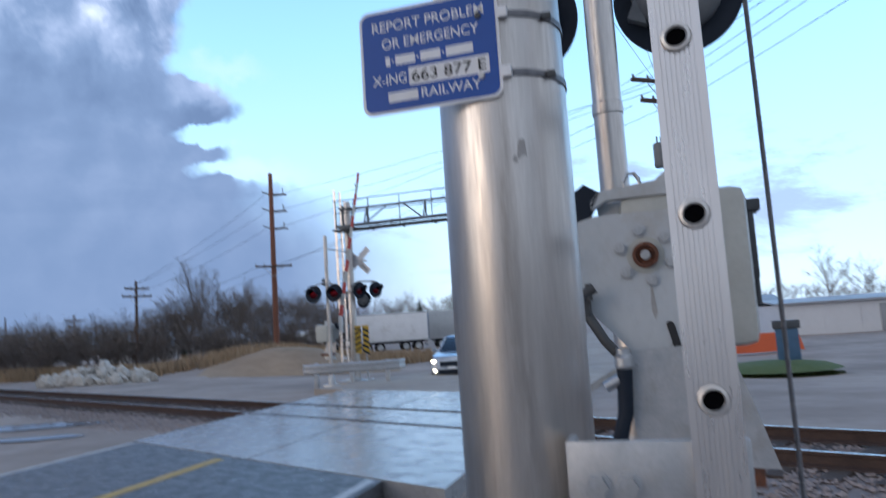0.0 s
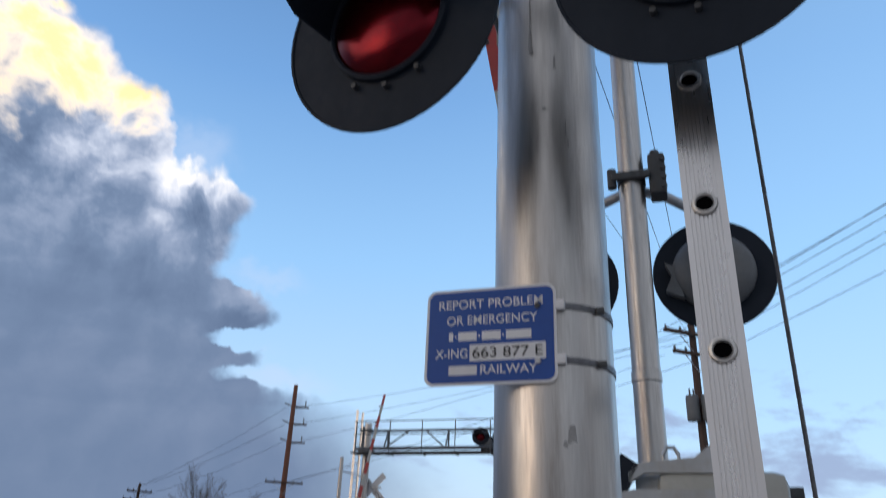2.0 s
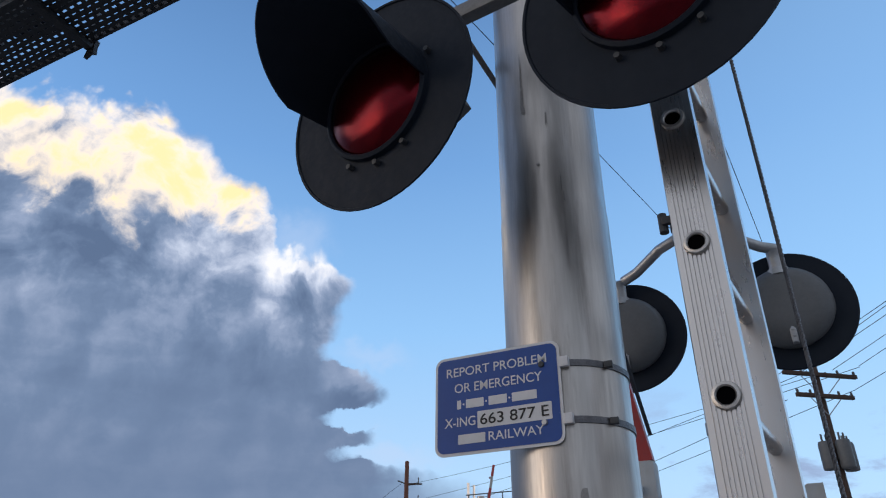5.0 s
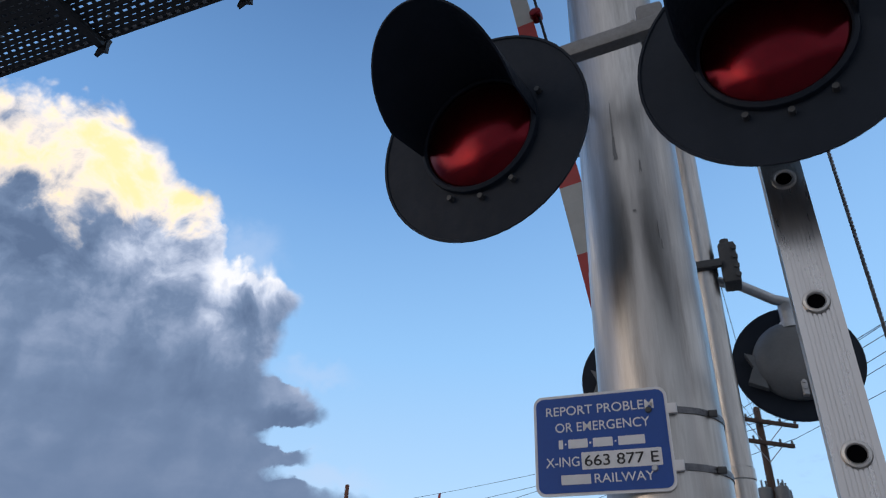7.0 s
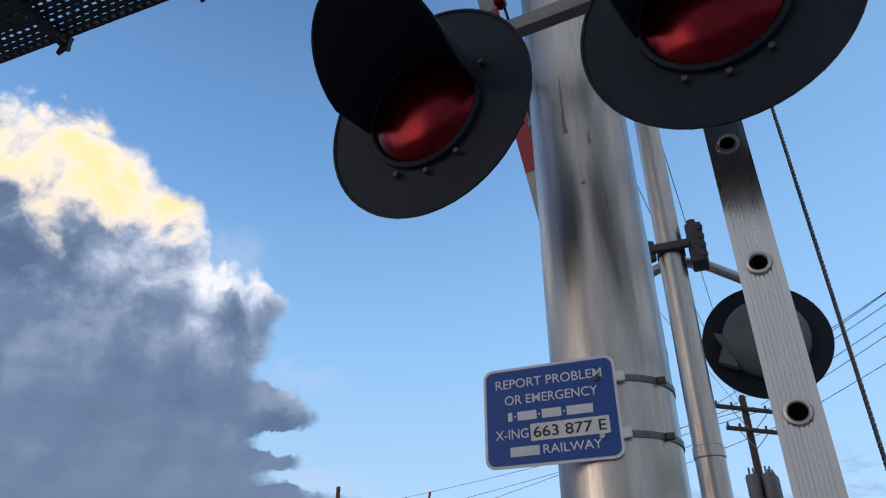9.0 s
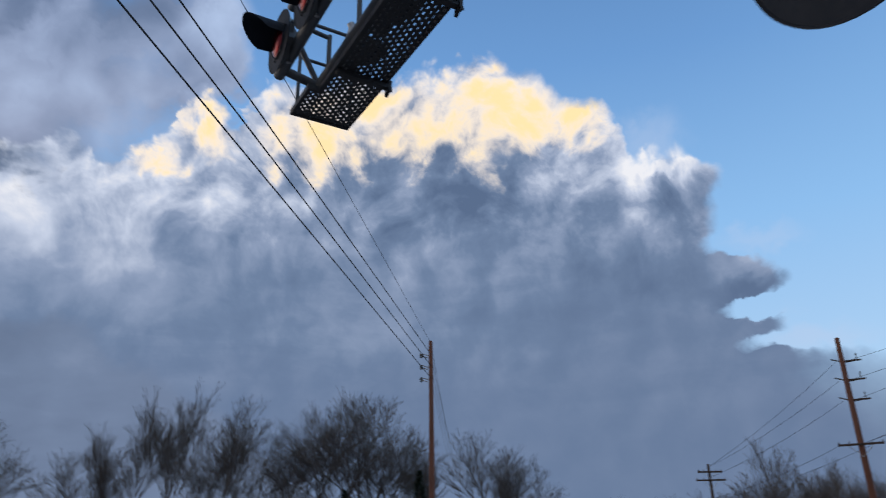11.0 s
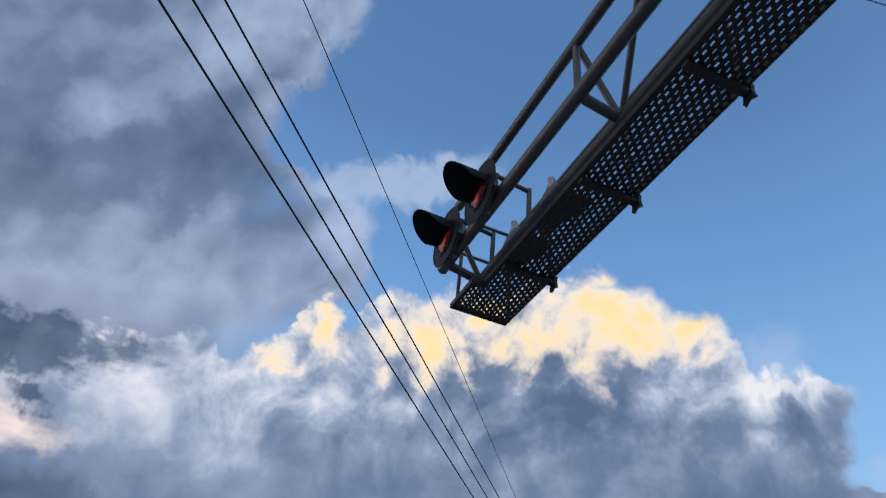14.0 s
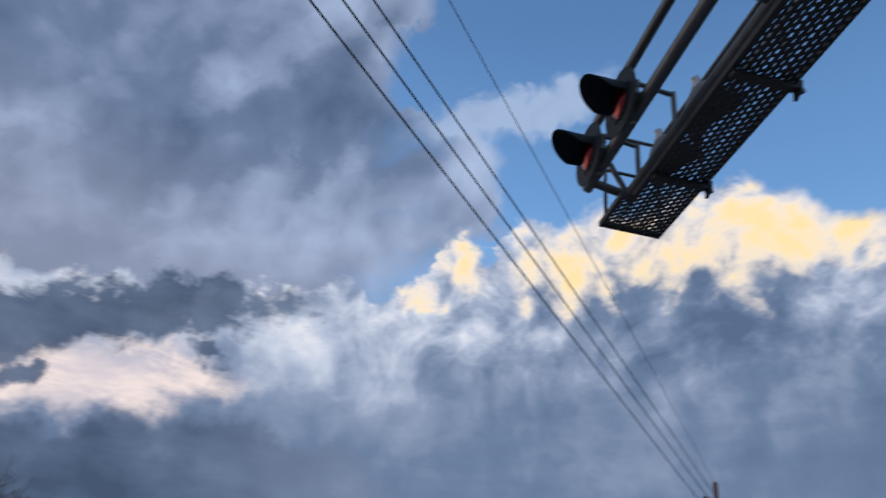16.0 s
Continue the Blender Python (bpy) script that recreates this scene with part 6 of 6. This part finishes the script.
def trailer(x, y, z, turn, L, mat, label, ribs=0):
    t = empty("trailer", pose(x, y, z, 0, 0, turn), label, "trailer", "parked trailers")
    part("body", box(B(), -L / 2, L / 2, -1.3, 1.3, 1.1, 3.95, 0.04), mat, t)
    part("chassis", box(B(), -L / 2 + 0.3, L / 2 - 0.2, -0.5, 0.5, 0.85, 1.09, 0.02), BLACK, t)
    for z0, z1 in ((3.9, 3.98), (1.06, 1.16)):
        part("trim", box(B(), -L / 2 - 0.02, L / 2 + 0.02, -1.32, 1.32, z0, z1, 0.01), GALV, t)
    for k in range(ribs):
        px = -L / 2 + (k + 0.5) * L / ribs
        part("rib", box(B(), px - 0.05, px + 0.05, -1.335, -1.29, 1.16, 3.9), mat, t)
    for s in (-1, 1):
        bm = box(B(), L / 2 + 0.003, L / 2 + 0.03, s * 0.63 - 0.60, s * 0.63 + 0.60, 1.2, 3.86, 0.01)
        part("rear_door", bm, mat, t)
        for dx in (-L / 2 + 1.2, -L / 2 + 2.5) if s < 0 else (L / 2 - 1.0, L / 2 - 2.3):
            for yy in (-1.05, 1.05):
                wheel(t, pose(dx, yy, 0.5, 0, 0, 90), 0.5, 0.28)
    part("underrun_bar", box(B(), L / 2 - 0.1, L / 2, -1.1, 1.1, 0.5, 0.62, 0.01), BLACK, t)
    return t


def build_far_things():
    p = polar(3.3, 76)
    trailer(p.x, p.y, -0.75, 168 + 180 + 20, 7.5, TRAILER, "white box trailer parked beyond the crossing", 0)
    p = polar(-1.0, 78)
    trailer(p.x, p.y, -0.75, 5, 3.6, TRAILER_GREY, "grey ribbed box trailer parked beyond the crossing", 7)
    p = polar(8.2, 70)
    t = empty("tank_trailer", pose(p.x, p.y, -0.65, 0, 0, 8), "dull white cylindrical tank trailer", "trailer", "parked trailers")
    bm = lathe(B(), [(0, -3.3), (0.7, -3.2), (0.9, -2.9), (0.9, 2.9), (0.7, 3.2), (0, 3.3)], 28, pose(0, 0, 1.75, 0, 90, 0))
    part("tank", bm, TRAILER, t)
    part("chassis", box(B(), -2.8, 2.8, -0.4, 0.4, 0.6, 0.9, 0.02), BLACK, t)
    for x in (-2.3, -1.2, 2.2):
        for s in (-0.9, 0.9):
            wheel(t, pose(x, s, 0.5, 0, 0, 90), 0.5, 0.28)
    # long white building and things before it
    b = empty("warehouse", Matrix.Translation(polar(-33.5, 62, -0.7)) @ pose(0, 0, 0, 0, 0, -12), "long low white metal warehouse", "building")
    part("wall", box(B(), -9.5, 24, -5, 5, 0, 2.15), BUILD_WHITE, b)
    bm = loft(B(), [[(-9.8, -5.3, 2.15), (24.3, -5.3, 2.15), (24.3, -5.3, 2.28), (-9.8, -5.3, 2.28)], [(-9.8, 0, 2.5), (24.3, 0, 2.5), (24.3, 0, 2.6), (-9.8, 0, 2.6)], [(-9.8, 5.3, 2.15), (24.3, 5.3, 2.15), (24.3, 5.3, 2.28), (-9.8, 5.3, 2.28)]])
    part("roof", bm, BUILD_GREY, b)
    for k in range(14):
        x = -9 + k * 2.3
        part("siding_seam", box(B(), x, x + 0.06, -5.04, -5.0, 0.02, 2.1), BUILD_WHITE, b)
    d = part("door", box(B(), -3.2, -2.3, -5.06, -5.0, 0.0, 1.9, 0.01), BUILD_GREY, b)
    q = polar(-23.0, 100, -0.8)
    h = empty("shed", Matrix.Translation(q), "low dark shed beside the warehouse", "building")
    part("wall", box(B(), -5, 5, -3, 3, 0, 2.6), HOUSEWALL, h)
    part("roof", loft(B(), [[(-5.3, -3.3, 2.6), (5.3, -3.3, 2.6), (5.3, -3.3, 2.7), (-5.3, -3.3, 2.7)], [(-5.3, 0, 3.6), (5.3, 0, 3.6), (5.3, 0, 3.7), (-5.3, 0, 3.7)], [(-5.3, 3.3, 2.6), (5.3, 3.3, 2.6), (5.3, 3.3, 2.7), (-5.3, 3.3, 2.7)]]), BUILD_GREY, h)
    q = polar(-25.2, 36, -0.55)
    bm = plate(B(), [(-1.6, 0), (1.6, 0), (1.5, 0.35), (1.35, 0.85), (-1.35, 0.85), (-1.5, 0.35)], 0.45)
    tagged(part("barrier", bm, ORANGE, None, at=Matrix.Translation(q), smooth=False), "orange plastic traffic barrier on the gravel", "barrier")
    q = polar(-26.4, 25, -0.35)
    k = empty("utility_cabinet", Matrix.Translation(q) @ pose(0, 0, 0, 0, 0, 20), "faded blue metal utility cabinet with dark cap", "cabinet")
    part("body", box(B(), -0.26, 0.26, -0.22, 0.22, 0, 1.15, 0.02), BINBLUE, k)
    part("cap", box(B(), -0.31, 0.31, -0.27, 0.27, 1.15, 1.42, 0.03), DARKGREY, k)
    part("marker_post", cyl(B(), (0.42, 0, 0), (0.38, 0, 1.0), 0.05, seg=10), ORANGE, k, "orange marker post")
    # guard rail round the far signal
    g = empty("guard_rail", Matrix.Translation((-2.9, 22.7, -0.12)) @ pose(0, 0, 0, 0, 0, -3), "galvanised steel guard rail round the far signal", "guard rail")
    prof = [(0, 0.40), (-0.05, 0.44), (-0.05, 0.50), (0, 0.54), (0, 0.58), (-0.05, 0.62), (-0.05, 0.68), (0, 0.72)]
    bm = B()
    xs = [(-1.75, 0.55), (-1.6, 0.1), (-1.3, 0.0), (1.3, 0.0), (1.6, 0.15), (1.75, 0.6)]
    rows = [[bm.verts.new((x, y + py, z)) for py, z in prof] + [bm.verts.new((x, y + py + 0.006, z)) for py, z in prof[::-1]] for x, y in xs]
    for a, b_ in zip(rows, rows[1:]):
        n = len(a)
        for i in range(n):
            j = (i + 1) % n
            bm.faces.new((a[i], a[j], b_[j], b_[i]))
    part("beam", bm, GALV, g)
    for x in (-1.2, 0, 1.2):
        part("post", box(B(), x - 0.07, x + 0.07, 0.03, 0.18, -0.2, 0.74, 0.01), GALV, g)
    # striped object markers before the far signal
    for x, z in ((-2.72, 0.95), (-2.45, 0.95)):
        mk = empty("hazard_marker", pose(x, 23.6, z - 0.1, 0, 0, -5), "yellow and black diagonally striped hazard marker", "sign", "hazard markers")
        part("panel", box(B(), -0.11, 0.11, 0, 0.01, 0, 0.95), HAZ_Y, mk)
        for k in range(5):
            z0 = 0.04 + k * 0.19
            part("stripe", plate(B(), [(-0.11, z0), (0.11, z0 - 0.03 + 0.12 * (1 if x < -2.6 else -1) + 0.03), (0.11, z0 + 0.085 + 0.12 * (1 if x < -2.6 else -1)), (-0.11, z0 + 0.085)] if 0 < z0 + 0.2 < 0.9 or x > -2.6 else [(-0.11, z0), (0.11, z0 + 0.02), (0.11, z0 + 0.07), (-0.11, z0 + 0.07)], 0.004, Matrix.Translation((0, -0.0045, 0))), INK, mk, smooth=False)
        part("stake", box(B(), -0.02, 0.02, 0.012, 0.05, -1.1, 0.9), GALV, mk)
    # side lights of the far signal
    s = empty("side_light_pair", pose(-2.35, 24.1, 3.05, 0, 0, 20), "pair of hooded red lights aimed at the side street", "railway signal")
    for k, o in enumerate((-0.30, 0.30)):
        light_head(s, pose(o, 0, 0, 0, 0, 25))
    part("arm", tube(B(), [(-0.6, 0.2, 0.2), (-0.3, 0.1, 0.32), (0.3, 0.08, 0.32)], 0.03, 8), GALV, s)
    # amber lamp and a few far houses
    q = polar(26.2, 80, 2.0)
    l = empty("street_lamp", Matrix.Translation((q.x, q.y, -0.5)), "lit amber lamp on a short pole", "street lamp")
    part("post", cyl(B(), (0, 0, 0), (0, 0, 2.7), 0.05, seg=8), POLEWOOD, l)
    bm = lathe(B(), [(0, -0.2), (0.25, -0.12), (0.28, 0), (0, 0.12)], 14, Matrix.Translation((0, 0, 2.7)))
    part("lamp", bm, STREETGLOW, l, "glowing amber lamp")
    for az, d, w, lab in ((30.5, 118, 8, "pale distant house at the edge of the woods"), (22.8, 115, 6, "pale distant house among bare trees"), (33.5, 110, 9, "pale distant house at the edge of the woods")):
        q = polar(az, d, -0.7)
        h = empty("house", Matrix.Translation(q) @ pose(0, 0, 0, 0, 0, az), lab, "house")
        part("wall", box(B(), -w / 2, w / 2, -3, 3, 0, 2.7), HOUSEWALL, h)
        part("roof", loft(B(), [[(-w / 2 - 0.3, -3.3, 2.7), (w / 2 + 0.3, -3.3, 2.7), (w / 2 + 0.3, -3.3, 2.8), (-w / 2 - 0.3, -3.3, 2.8)], [(-w / 2 - 0.3, 0, 4.4), (w / 2 + 0.3, 0, 4.4), (w / 2 + 0.3, 0, 4.5), (-w / 2 - 0.3, 0, 4.5)], [(-w / 2 - 0.3, 3.3, 2.7), (w / 2 + 0.3, 3.3, 2.7), (w / 2 + 0.3, 3.3, 2.8), (-w / 2 - 0.3, 3.3, 2.8)]]), BUILD_GREY, h)
        for k in (-1, 1):
            wd = part("window", box(B(), k * w * 0.25 - 0.45, k * w * 0.25 + 0.45, -3.05, -3.0, 1.0, 2.1), WHITE, h)
            part("pane", box(B(), k * w * 0.25 - 0.38, k * w * 0.25 + 0.38, -3.06, -3.052, 1.07, 2.03), CARGLASS, wd)


build_ground()
build_road()
near_signal = build_cantilever(NEAR)
near_gate = build_gate(NEAR)
copy_thing(near_signal, FAR)
copy_thing(near_gate, FAR @ pose(GATE_X, GATE_Y, 0))
build_crossbuck(NEAR @ pose(0.33, 0.15, 4.28), "white crossbuck with black letters on the near mast")
build_crossbuck(FAR @ pose(-0.24, -0.17, 4.28), "white crossbuck with black letters on the far mast")
build_sign()
build_poles()
build_far_things()
build_car()
build_trees()
build_vegetation()
build_track()
